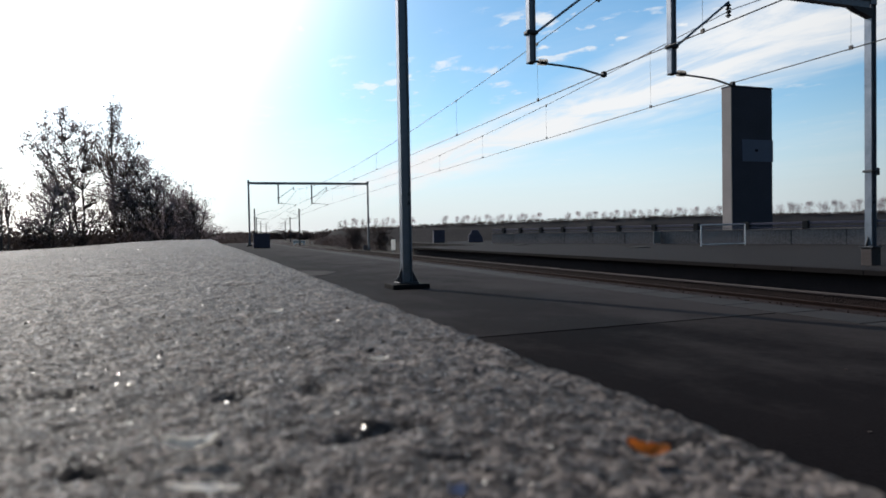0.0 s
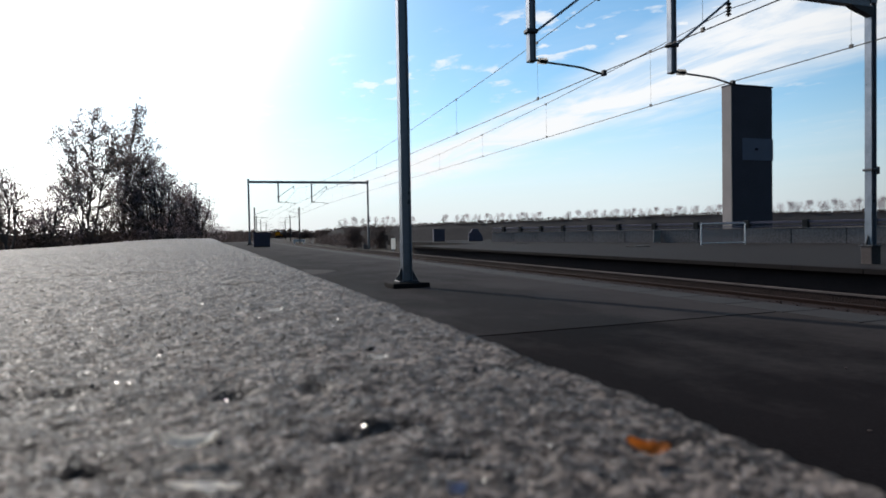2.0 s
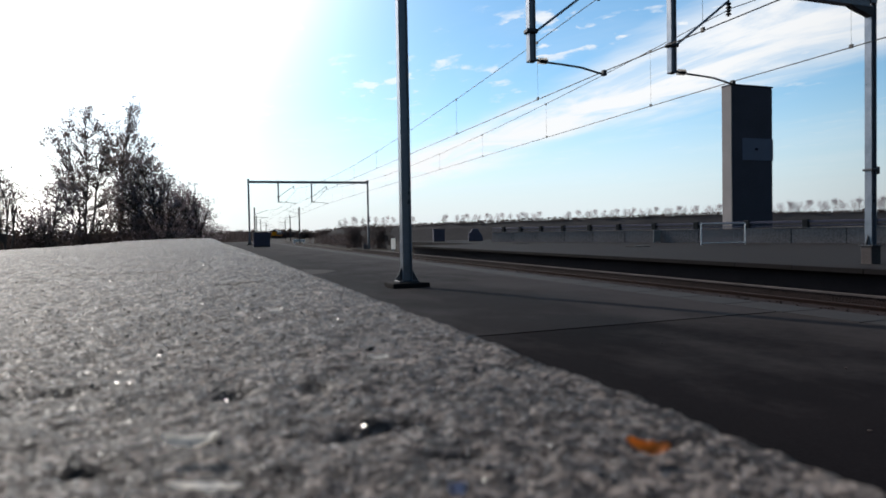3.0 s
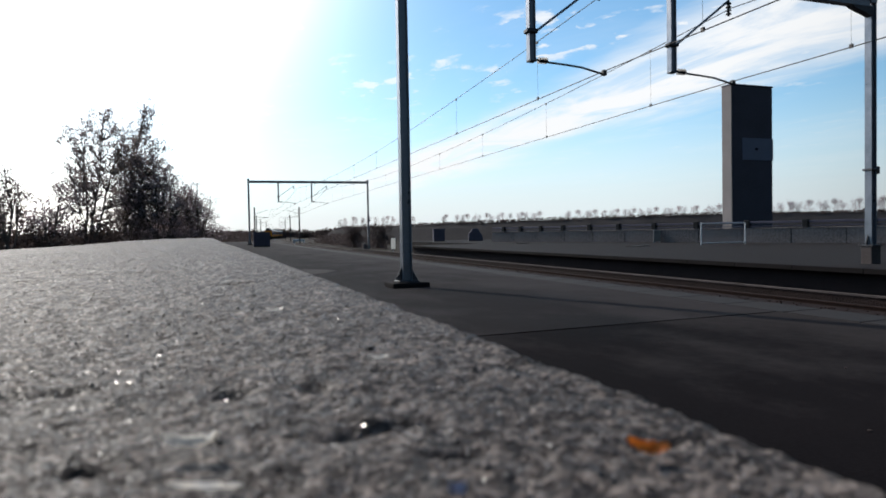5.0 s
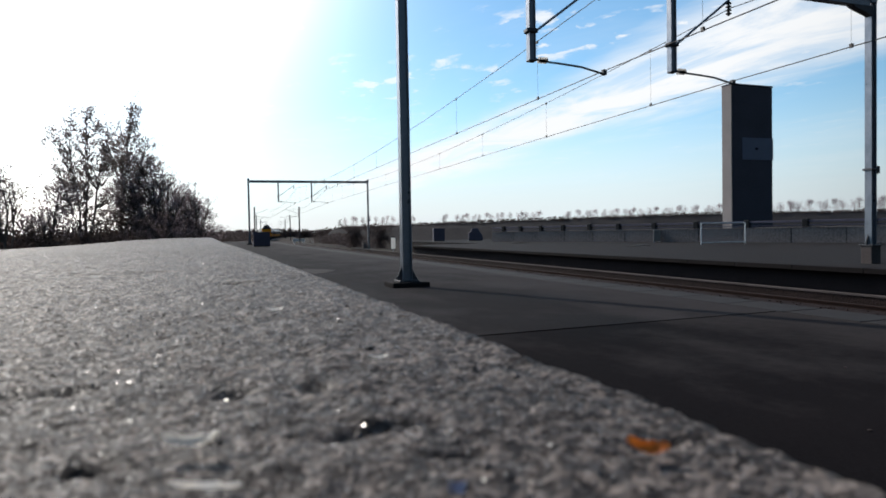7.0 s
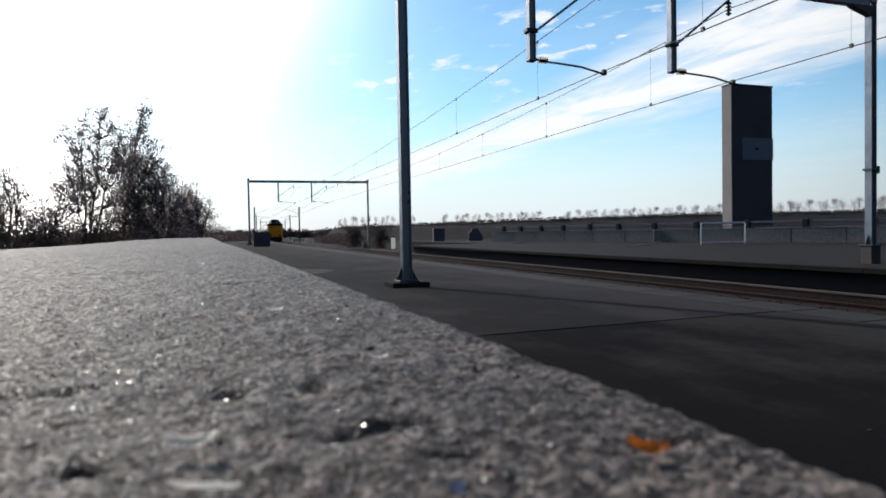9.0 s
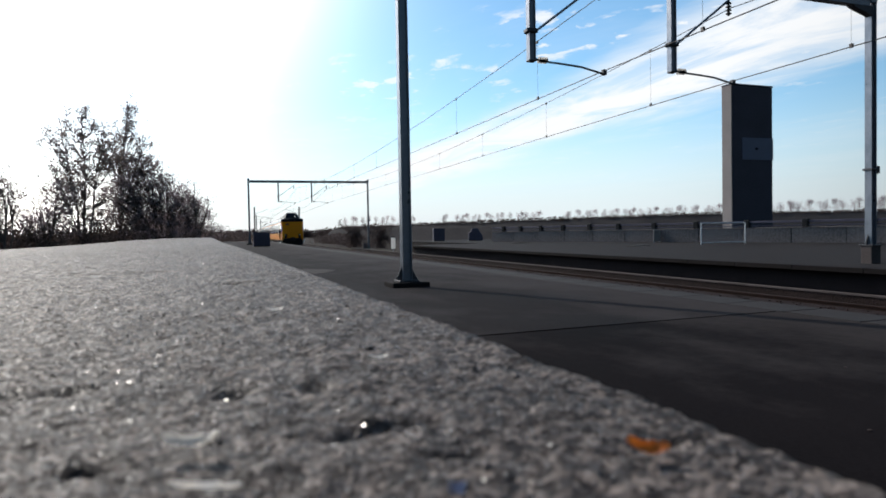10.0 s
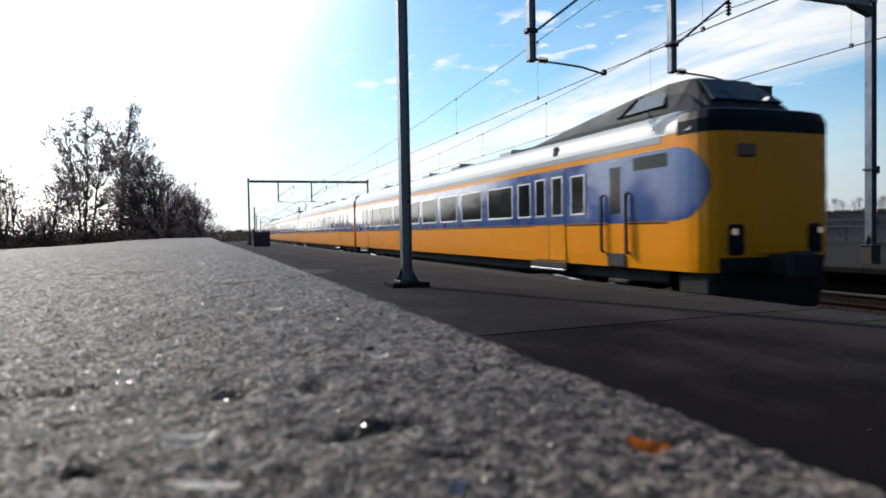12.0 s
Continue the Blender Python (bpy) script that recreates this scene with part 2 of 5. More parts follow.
M_ROOF = material("light_grey_roof_paint", (0.36, 0.355, 0.345), 0.5, var=0.15, scale=1.2, fine=12, bump=0.05, depth=0.01, coat=0.25)
M_HUMP = material("dark_green_grey_fairing", (0.035, 0.042, 0.040), 0.7, var=0.2, scale=1.2, fine=12, bump=0.0, spec=0.25)
M_NAVY = material("dark_cab_paint", (0.007, 0.008, 0.014), 0.5, var=0.2, scale=2, fine=20, bump=0.03, spec=0.12)
M_UNDER = material("underframe_grime", (0.012, 0.011, 0.011), 0.9, var=0.4, scale=3, fine=30)
M_BOGIE = material("bogie_steel", (0.03, 0.027, 0.025), 0.8, metal=0.3, var=0.4, scale=4, fine=40)
M_GLASS = material("tinted_window_glass", (0.010, 0.012, 0.014), 0.05, var=0.2, scale=2, fine=9, bump=0.0, spec=0.2)
M_CABGLASS = material("dark_cab_glass", (0.006, 0.007, 0.010), 0.15, var=0.2, scale=2, fine=9, bump=0.0, spec=0.10)
M_CABSIDE = material("cab_side_glass", (0.03, 0.034, 0.034), 0.22, var=0.2, scale=2, fine=9, bump=0.0, spec=0.5)
M_ALU = material("window_frame_aluminium", (0.55, 0.56, 0.57), 0.35, metal=0.7, var=0.1, scale=4, fine=40)
M_RUBBER = material("black_rubber", (0.015, 0.015, 0.016), 0.8, var=0.2)
M_LAMP = material("headlight_glass", (0.04, 0.035, 0.03), 0.2, var=0.05, emit=(1.0, 0.87, 0.68, 0.2), spec=0.05)
M_LIT = material("lit_lamp_glass", (0.5, 0.5, 0.48), 0.2, var=0.05, emit=(1.0, 0.97, 0.9, 1.0))
M_LENS = material("dim_lamp_glass", (0.12, 0.05, 0.04), 0.2, var=0.1)
M_TOWER = material("dark_cladding", (0.075, 0.072, 0.088), 0.85, var=0.25, scale=0.6, fine=9, bump=0.3, spec=0.2)
# Paler than the cladding, to show the sun falling on the tower's left side.
M_TOWERSIDE = material("tower_side_sunlit", (0.24, 0.21, 0.20), 0.9, var=0.2, scale=0.8, fine=20, spec=0.2)
M_PANEL = material("faded_blue_panel", (0.15, 0.165, 0.215), 0.7, var=0.15, scale=1, fine=20, spec=0.3)
M_RETWALL = material("stained_concrete_wall", (0.165, 0.142, 0.135), 0.92, var=0.55, scale=0.35, fine=8, bump=0.4, spec=0.1)
# The bank's colour is paled and greyed for the haze in front of it.
M_DIKE = material("hazed_grass_bank", (0.050, 0.044, 0.042), 0.98, var=0.4, scale=0.1, fine=3, bump=0.7, depth=0.1, spec=0.05)
M_GROUND = material("rough_verge", (0.040, 0.033, 0.027), 0.98, var=0.4, scale=0.15, fine=4, bump=0.6, depth=0.08, spec=0.05)
def backlit(m, share):
    """Let light through a thin leaf or twig."""
    nt = m.node_tree
    b = nt.nodes["Principled BSDF"]
    tr = nt.nodes.new("ShaderNodeBsdfTranslucent")
    src = b.inputs["Base Color"].links[0].from_socket
    nt.links.new(src, tr.inputs["Color"])
    mx = nt.nodes.new("ShaderNodeMixShader")
    mx.inputs[0].default_value = share
    nt.links.new(b.outputs[0], mx.inputs[1])
    nt.links.new(tr.outputs[0], mx.inputs[2])
    out = next(n for n in nt.nodes if n.type == "OUTPUT_MATERIAL")
    nt.links.new(mx.outputs[0], out.inputs["Surface"])
    return m


M_BARK = material("bark", (0.10, 0.085, 0.075), 0.9, var=0.4, scale=6, fine=40)
# Leaf and twig colours are raised for the lens's veiling glare over the crowns.
M_LEAF = backlit(material("autumn_leaf_glare", (0.32, 0.265, 0.255), 0.7, var=0.45, scale=3, fine=30, bump=0, island=True, spec=0.2), 0.68)
M_TWIG = backlit(material("bare_twigs_glare", (0.34, 0.275, 0.29), 0.9, var=0.35, scale=3, fine=30, bump=0, island=True, spec=0.1), 0.68)
M_SCRUB = backlit(material("brown_scrub", (0.095, 0.072, 0.066), 0.9, var=0.4, scale=0.4, fine=6, bump=0, island=True, spec=0.1), 0.35)
M_CABINET = material("dark_grey_cabinet", (0.10, 0.088, 0.115), 0.6, var=0.2, scale=2, fine=30, spec=0.2)
M_SLAB_PALE = material("pale_board_paint", (0.30, 0.29, 0.27), 0.85, var=0.25, scale=2, fine=20, spec=0.2)
M_WHITE = material("white_paint", (0.75, 0.75, 0.74), 0.5, var=0.08, scale=3, fine=30)
# Translucency is added so the sun behind brightens the shaded sign plate.
M_SIGN = backlit(material("translucent_white_plate", (0.8, 0.8, 0.78), 0.5, var=0.06, scale=3, fine=30), 0.6)
M_ORANGE = backlit(material("orange_leaf", (0.66, 0.23, 0.035), 0.6, var=0.35, scale=60, fine=300, bump=0.2, depth=0.001), 0.45)
M_CHIP = material("pale_shell_chip", (0.72, 0.68, 0.62), 0.5, var=0.2, scale=60, fine=300)
M_BLUECHIP = material("blue_glass_chip", (0.36, 0.40, 0.55), 0.12, var=0.4, scale=60, fine=200, bump=0)

# ---------------------------------------------------------------- mesh tools


def mesh_of(name, bm, mat, smooth=False):
    me = bpy.data.meshes.new(name)
    bm.normal_update()
    bm.to_mesh(me)
    bm.free()
    for mm in (mat if isinstance(mat, (list, tuple)) else [mat]):
        me.materials.append(mm)
    if smooth:
        me.shade_smooth()
        for q in me.polygons:
            if len(q.vertices) > 8:
                q.use_smooth = False
    return me


def part(name, bm, mat, parent=None, label="", at=None, smooth=False):
    ob = new(name, bm if isinstance(bm, bpy.types.Mesh) else mesh_of(name, bm, mat, smooth))
    if parent is not None:
        ob.parent = parent
    if at is not None:
        ob.matrix_basis = at
    if label:
        tagged(ob, label)
    return ob


def thing(name, m=None, label="", category="", group="", kind=""):
    ob = new(name)
    ob.empty_display_size = 0.2
    if m is not None:
        ob.matrix_basis = m
    return tagged(ob, label, category, group, kind)


def add_box(bm, lo, hi, bevel=0.0, mat=0):
    lo, hi = Vector(lo), Vector(hi)
    c, s = (lo + hi) / 2, hi - lo
    ret = bmesh.ops.create_cube(bm, size=1.0, matrix=Matrix.Translation(c) @ Matrix.Diagonal((*s, 1)))
    vs = ret["verts"]
    fs = list({f for v in vs for f in v.link_faces})
    for f in fs:
        f.material_index = mat
    if bevel > 0:
        es = list({e for v in vs for e in v.link_edges})
        bmesh.ops.bevel(bm, geom=es, offset=bevel, segments=1, affect="EDGES", profile=0.7)
    return bm


def box(lo, hi, bevel=0.0):
    return add_box(bmesh.new(), lo, hi, bevel)


def add_tube(bm, pts, r0, r1=None, sides=8, caps=True):
    """A tapered tube along the points."""
    r1 = r0 if r1 is None else r1
    pts = [Vector(p) for p in pts]
    n = len(pts)
    rings = []
    ref = Vector((0.13, 0.31, 0.94))
    for i, p in enumerate(pts):
        d = (pts[min(i + 1, n - 1)] - pts[max(i - 1, 0)]).normalized()
        u = d.cross(ref if abs(d.dot(ref)) < 0.95 else Vector((1, 0, 0))).normalized()
        v = d.cross(u)
        r = r0 + (r1 - r0) * i / max(1, n - 1)
        rings.append([bm.verts.new(p + (u * math.cos(a) + v * math.sin(a)) * r) for a in (2 * math.pi * k / sides for k in range(sides))])
    for a, b in zip(rings, rings[1:]):
        for k in range(sides):
            bm.faces.new((a[k], a[(k + 1) % sides], b[(k + 1) % sides], b[k]))
    if caps:
        bm.faces.new(rings[0][::-1])
        bm.faces.new(rings[-1])
    return bm


def tube(pts, r0, r1=None, sides=8):
    return add_tube(bmesh.new(), pts, r0, r1, sides)


def py_mesh(name, vs, fs, mat):
    me = bpy.data.meshes.new(name)
    me.from_pydata(vs, [], fs)
    me.materials.append(mat)
    return me


# the line curves gently to the right, away from the camera
CURVE = 0.00041


def bend(x, y):
    return x + (CURVE * y * y / 2 if y > 0 else 0.0)


def heading(y):
    return -math.degrees(math.atan(CURVE * max(y, 0.0)))


def on_line(x, y, z):
    """A pose beside the line: x metres across from the camera's lane, y along."""
    return pose(bend(x, y), y, z, 0, 0, heading(y))


def sweep(profile, y0, y1, step, closed=True):
    """The profile (x, z), swept along the curved line."""
    bm = bmesh.new()
    n = max(1, int(round((y1 - y0) / step)))
    rings = []
    for i in range(n + 1):
        y = y0 + (y1 - y0) * i / n
        rings.append([bm.verts.new((bend(x, y), y, z)) for x, z in profile])
    m = len(profile)
    for a, b in zip(rings, rings[1:]):
        for k in range(m if closed else m - 1):
            bm.faces.new((a[k], b[k], b[(k + 1) % m], a[(k + 1) % m]))
    if closed:
        bm.faces.new(rings[0])
        bm.faces.new(rings[-1][::-1])
    bmesh.ops.recalc_face_normals(bm, faces=bm.faces)
    return bm


# ---------------------------------------------------------------- ground, platforms, track
TRACK_NEAR, TRACK_FAR, RAIL_Z = 8.85, 12.85, -0.74
CAR_Z = -0.62


def make_ground():
    bm = bmesh.new()
    ys = [-60, -20, 0, 20, 40, 70, 110, 170, 260, 400, 700, 1400, 2800]
    xs = [-2500, -900, -300, -120, -50, -20, 0, 20, 50, 120, 300, 900, 2500]
    grid = [[bm.verts.new((x, y, -1.5)) for x in xs] for y in ys]
    for a, b in zip(grid, grid[1:]):
        for k in range(len(xs) - 1):
            bm.faces.new((a[k], a[k + 1], b[k + 1], b[k]))
    tagged(part("ground", bm, M_GROUND), "flat brown verge and fields to the horizon", "ground", kind="structure")
    # platform beside the near track: asphalt, with a concrete edge
    tagged(part("platform", sweep([(-1.3, -0.03), (6.55, 0.0), (6.55, -1.5), (-1.3, -1.5)], 6.1, 112, 4), M_ASPHALT),
           "dark worn asphalt platform beside the track", "platform", kind="structure")
    tagged(part("platform_near", sweep([(-1.3, -0.034), (6.55, -0.004), (6.55, -1.5), (-1.3, -1.5)], -12, 6.07, 4), M_ASPHALT_NEW),
           "darker resurfaced stretch of asphalt platform", "platform", kind="structure")
    tagged(part("expansion_joint", sweep([(-1.3, -0.07), (6.55, -0.04), (6.55, -1.4), (-1.3, -1.4)], 6.07, 6.1, 1), M_UNDER),
           "dark open joint across the platform", "joint", kind="structure")
    bm = bmesh.new()
    f = bm.faces.new([bm.verts.new((x, y, 0.0)) for x, y in ((2.7, 17.2), (3.05, 17.6), (3.5, 18.6), (3.3, 19.3), (2.75, 19.9), (2.45, 19.0))])
    e = bmesh.ops.extrude_face_region(bm, geom=[f])
    bmesh.ops.translate(bm, vec=(0, 0, -0.012), verts=[q for q in e["geom"] if isinstance(q, bmesh.types.BMVert)])
    bmesh.ops.recalc_face_normals(bm, faces=bm.faces)
    tagged(part("asphalt_patch", bm, M_PATCH, at=pose(0, 0, -0.006)), "paler mended patch in the asphalt", "patch", kind="structure")
    edge = thing("platform_edge", None, "grey concrete platform edge slabs above the track", "platform edge", kind="structure")
    slab = None
    n = 0
    y = -8.0
    while y < 112:
        L = 1.0 if y < 60 else 4.0
        if slab is None or L != n:
            slab, n = mesh_of("edge_slab", box((0, 0.006, -0.22), (0.66, L - 0.006, 0.003), 0.012), M_KERB), L
        part("edge_slab", slab, None, edge, at=on_line(6.553, y, 0))
        y += L
    tagged(part("platform_wall", sweep([(6.62, -0.2), (7.02, -0.2), (7.02, -1.4), (6.62, -1.4)], -10, 112, 4), M_WALLDARK),
           "dark grimy platform side wall", "wall", kind="structure")
    # opposite platform, a broad paved deck
    tagged(part("opposite_platform", sweep([(14.95, -0.006), (15.2, 0.0), (62, 0.0), (62, -1.5), (14.95, -1.5)], -12, 49, 4), [M_PLAT2]),
           "broad weathered paved deck across the tracks", "platform", kind="structure")
    # The overhang is made deep so that its shadow darkens the wall.
    far_edge = thing("opposite_platform_edge", None, "dark grimy overhanging edge slabs above the far track", "platform edge", kind="structure")
    slab = mesh_of("edge_slab", box((0, 0.006, -0.13), (0.44, 1.994, 0.003), 0.012), M_EDGE2)
    for k in range(30):
        part("edge_slab", slab, None, far_edge, at=on_line(14.5, -11 + 2 * k, 0))
    tagged(part("opposite_platform_wall", sweep([(14.84, -0.14), (14.94, -0.14), (14.94, -1.4), (14.84, -1.4)], -12, 49, 4), M_WALLDARK),
           "dark grimy side wall of the far platform", "wall", kind="structure")
    duct = thing("cable_duct", None, "brown-stained concrete cable duct along the far track", "cable duct", kind="structure")
    part("trough", sweep([(14.24, -0.632), (14.60, -0.632), (14.60, -1.2), (14.24, -1.2)], -12, 72, 4), M_BALLAST, duct)
    part("cover_edge", sweep([(14.21, -0.63), (14.21, -0.59), (14.34, -0.585), (14.34, -0.63)], -12, 72, 4), M_DUCT, duct, "pale worn edge of the duct covers")
    tagged(part("deck_beyond", sweep([(20.5, 0.0), (62, 0.0), (62, -1.5), (20.5, -1.5)], 49, 74, 4), M_PLAT2), "broad weathered paved deck across the tracks", "platform", kind="structure")
    # ballast
    prof = [(7.0, -0.92), (7.6, -0.84), (9.9, -0.84), (10.85, -0.90), (11.8, -0.84), (13.9, -0.84), (14.84, -0.88), (14.84, -1.45), (7.0, -1.45)]
    tagged(part("ballast_bed", sweep(prof, -12, 700, 5), M_BALLAST), "brown rust-stained ballast bed", "ballast", kind="structure")
    far = [(-1.0, -1.5), (0.5, -0.85), (7.2, -0.85), (7.2, -1.6), (-1.0, -1.6)]
    far2 = [(14.5, -0.85), (18.5, -0.9), (20.5, -1.5), (14.5, -1.6)]
    tagged(part("cess_near", sweep(far, 112, 420, 8), M_GROUND), "stony strip beside the line", "ground", kind="structure")
    tagged(part("cess_far", sweep(far2, 49, 420, 8), M_GROUND), "stony strip beside the line", "ground", kind="structure")
    # loose stones
    rng = random.Random(4)
    bm = bmesh.new()
    for _ in range(5200):
        y = rng.uniform(-3, 42) if rng.random() < 0.8 else rng.uniform(42, 90)
        x = rng.uniform(7.15, 14.2)
        if min(abs(x - TRACK_NEAR), abs(x - TRACK_FAR)) < 0.84 and abs(min(abs(x - TRACK_NEAR), abs(x - TRACK_FAR)) - 0.72) < 0.1:
            continue
        r = rng.uniform(0.025, 0.055)
        c = Vector((bend(x, y), y, -0.835))
        m = Matrix.Translation(c) @ Euler((rng.random() * 6, rng.random() * 6, rng.random() * 6)).to_matrix().to_4x4() @ Matrix.Diagonal((r, r * rng.uniform(0.6, 1), r * rng.uniform(0.5, 0.8), 1))
        v = [bm.verts.new(m @ Vector(q)) for q in ((1, 0, 0), (-1, 0, 0), (0, 1, 0), (0, -1, 0), (0, 0, 1), (0, 0, -1))]
        for a, b, d in ((0, 2, 4), (2, 1, 4), (1, 3, 4), (3, 0, 4), (2, 0, 5), (1, 2, 5), (3, 1, 5), (0, 3, 5)):
            bm.faces.new((v[a], v[b], v[d]))
    tagged(part("ballast_stones", bm, M_STONE), "loose rust-brown ballast stones between the rails", "ballast", kind="stuff")


def make_track(centre, head):
    tr = thing("railway_track", None, "rusty steel rails with worn heads on concrete sleepers", "railway track", kind="structure")
    for s in (-0.7535, 0.7535):
        c = centre + s
        web = [(c - 0.07, RAIL_Z - 0.15), (c - 0.07, RAIL_Z - 0.135), (c - 0.012, RAIL_Z - 0.12), (c - 0.012, RAIL_Z - 0.045), (c - 0.034, RAIL_Z - 0.035), (c - 0.034, RAIL_Z - 0.004),
               (c + 0.034, RAIL_Z - 0.004), (c + 0.034, RAIL_Z - 0.035), (c + 0.012, RAIL_Z - 0.045), (c + 0.012, RAIL_Z - 0.12), (c + 0.07, RAIL_Z - 0.135), (c + 0.07, RAIL_Z - 0.15)]
        r = part("rail", sweep(web, -12, 700, 5), M_RAILSIDE, tr)
        part("rail_head", sweep([(c - 0.03, RAIL_Z - 0.006), (c - 0.026, RAIL_Z), (c + 0.026, RAIL_Z), (c + 0.03, RAIL_Z - 0.006)], -12, 700, 5), head, r, "worn rail head")
    bm = bmesh.new()
    add_box(bm, (-1.25, -0.14, -0.2), (1.25, 0.14, 0.0), 0.02)
    sl = mesh_of("sleeper", bm, M_SLEEPER)
    for i in range(150):
        y = -6 + i * 0.6
        part("sleeper", sl, None, tr, at=on_line(centre, y, RAIL_Z - 0.152))


make_ground()
make_track(TRACK_NEAR, M_RAILTOP)
make_track(TRACK_FAR, M_RAILDULL)

# ---------------------------------------------------------------- the rough concrete wall top under the camera
SLAB_TOP = 0.993


# pits and cracks: place, half widths, depth
HOLLOWS = ((0.050, 0.194, 0.011, 0.0035, 0.0042), (0.038, 0.189, 0.008, 0.003, 0.003), (0.008, 0.258, 0.007, 0.007, 0.006), (0.040, 0.254, 0.006, 0.006, 0.005), (-0.065, 0.285, 0.025, 0.005, 0.003),
           (0.060, 0.160, 0.007, 0.003, 0.004), (-0.03, 0.188, 0.010, 0.004, 0.003), (0.03, 0.148, 0.007, 0.003, 0.003), (0.09, 0.175, 0.006, 0.004, 0.003), (0.118, 0.148, 0.006, 0.004, 0.004),
           (-0.07, 1.15, 0.11, 0.014, 0.010), (-0.25, 1.02, 0.05, 0.012, 0.008), (-0.42, 1.6, 0.12, 0.02, 0.010), (0.03, 0.82, 0.03, 0.010, 0.006), (0.05, 0.54, 0.02, 0.012, 0.004), (-0.30, 1.3, 0.10, 0.03, 0.005))


def rough(x, y):
    p = Vector((x, y, 0))
    h = noise.noise(p * 14) * 0.0016 + noise.noise(p * 45 + Vector((3, 1, 2))) * 0.0016
    if y < 3.0:
        h += noise.noise(p * 115 + Vector((5, 2, 8))) * 0.0013 + noise.noise(p * 240) * 0.0009 + (0.45 - noise.voronoi(p * 330)[0][0]) * 0.0011
    else:
        h += noise.noise(p * 60) * 0.002
    for hx, hy, a, b, d in HOLLOWS:
        q = ((x - hx) / a) ** 2 + ((y - hy) / b) ** 2
        if q < 6:
            h -= d * math.exp(-q)
    return h


def make_slab():
    x0, x1, r = -1.12, 0.152, 0.016
    prof = [(x0, z, -1, 0) for z in np.linspace(-1.45, SLAB_TOP - r, 6)]
    prof += [(x0 + r - r * math.cos(a), SLAB_TOP - r + r * math.sin(a), -math.cos(a), math.sin(a)) for a in (0.4, 0.8, 1.2)]
    prof += [(x, SLAB_TOP, 0, 1) for x in np.linspace(x0 + r, -0.6, 60)]
    prof += [(x, SLAB_TOP, 0, 1) for x in np.linspace(-0.597, x1 - r, 260)]
    prof += [(x1 - r + r * math.sin(a), SLAB_TOP - r + r * math.cos(a), math.sin(a), math.cos(a)) for a in np.linspace(0.15, 1.5, 8)]
    prof += [(x1, z, 1, 0) for z in np.linspace(SLAB_TOP - r - 0.004, 0.6, 30)] + [(x1, 0.2, 1, 0), (x1, -0.05, 1, 0)]
    ys = list(np.arange(-0.6, 0.05, 0.03))
    y = 0.05
    while y < 19:
        ys.append(y)
        y += max(0.0026, 0.0085 * y)
    verts, faces = [], []
    m = len(prof)
    for y in ys:
        wob = noise.noise(Vector((0.3, y * 14, 0))) * 0.0012 + noise.noise(Vector((9, y * 90, 0))) * 0.0016 + noise.noise(Vector((4, y * 210, 0))) * 0.0018
        sag = 0.004 * math.sin(y * 0.7)
        for x, z, nx, nz in prof:
            h = rough(x, y + (z - SLAB_TOP) * 1.3)
            e = wob if x > x1 - 0.02 else 0.0
            verts.append((x + nx * h + e, y, z + nz * h + (sag if z > 0.5 else 0)))
    for i in range(len(ys) - 1):
        a, b = i * m, (i + 1) * m
        faces += [(a + k, a + k + 1, b + k + 1, b + k) for k in range(m - 1)]
    faces.append(tuple(range(m))[::-1])
    faces.append(tuple(range((len(ys) - 1) * m, len(ys) * m)))
    me = bpy.data.meshes.new("wall_top")
    me.from_pydata(verts, [], faces)
    me.materials.append(M_SLAB)
    me.shade_smooth()
    tagged(new("low_wall", me), "low wall of rough weathered exposed-aggregate concrete", "wall", kind="structure")
    # exposed aggregate
    rng = random.Random(11)
    ico = bmesh.new()
    bmesh.ops.create_icosphere(ico, subdivisions=1, radius=1)
    base = np.array([v.co[:] for v in ico.verts])
    tris = [tuple(v.index for v in f.verts) for f in ico.faces]
    ico.free()
    vs, fs = [], []
    for _ in range(4200):
        y = 0.07 * math.exp(rng.random() * 3.9)
        x = rng.uniform(max(-1.08, -0.25 - 0.75 * y), 0.128)
        rad = (rng.uniform(0.0005, 0.0013) + rng.random() ** 6 * 0.0016) * (1 + 0.35 * min(y, 2.5))
        rot = np.array(Euler((rng.random() * 6, rng.random() * 6, rng.random() * 6)).to_matrix())
        sc = np.array([1, rng.uniform(0.6, 1), rng.uniform(0.5, 0.9)]) * rad
        pts = (base * sc * np.array([[rng.uniform(0.8, 1.15)] for _ in base])) @ rot.T
        pts += (x, y, SLAB_TOP + rough(x, y) + 0.004 * math.sin(y * 0.7) - rad * 0.4)
        k = len(vs)
        vs += [tuple(p) for p in pts]
        fs += [(a + k, b + k, c + k) for a, b, c in tris]
    me = bpy.data.meshes.new("grit")
    me.from_pydata(vs, [], fs)
    me.materials.append(M_PEBBLE)
    me.shade_smooth()
    tagged(new("aggregate_grit", me), "grey and brown stone grit bedded in the concrete", "grit", kind="stuff")


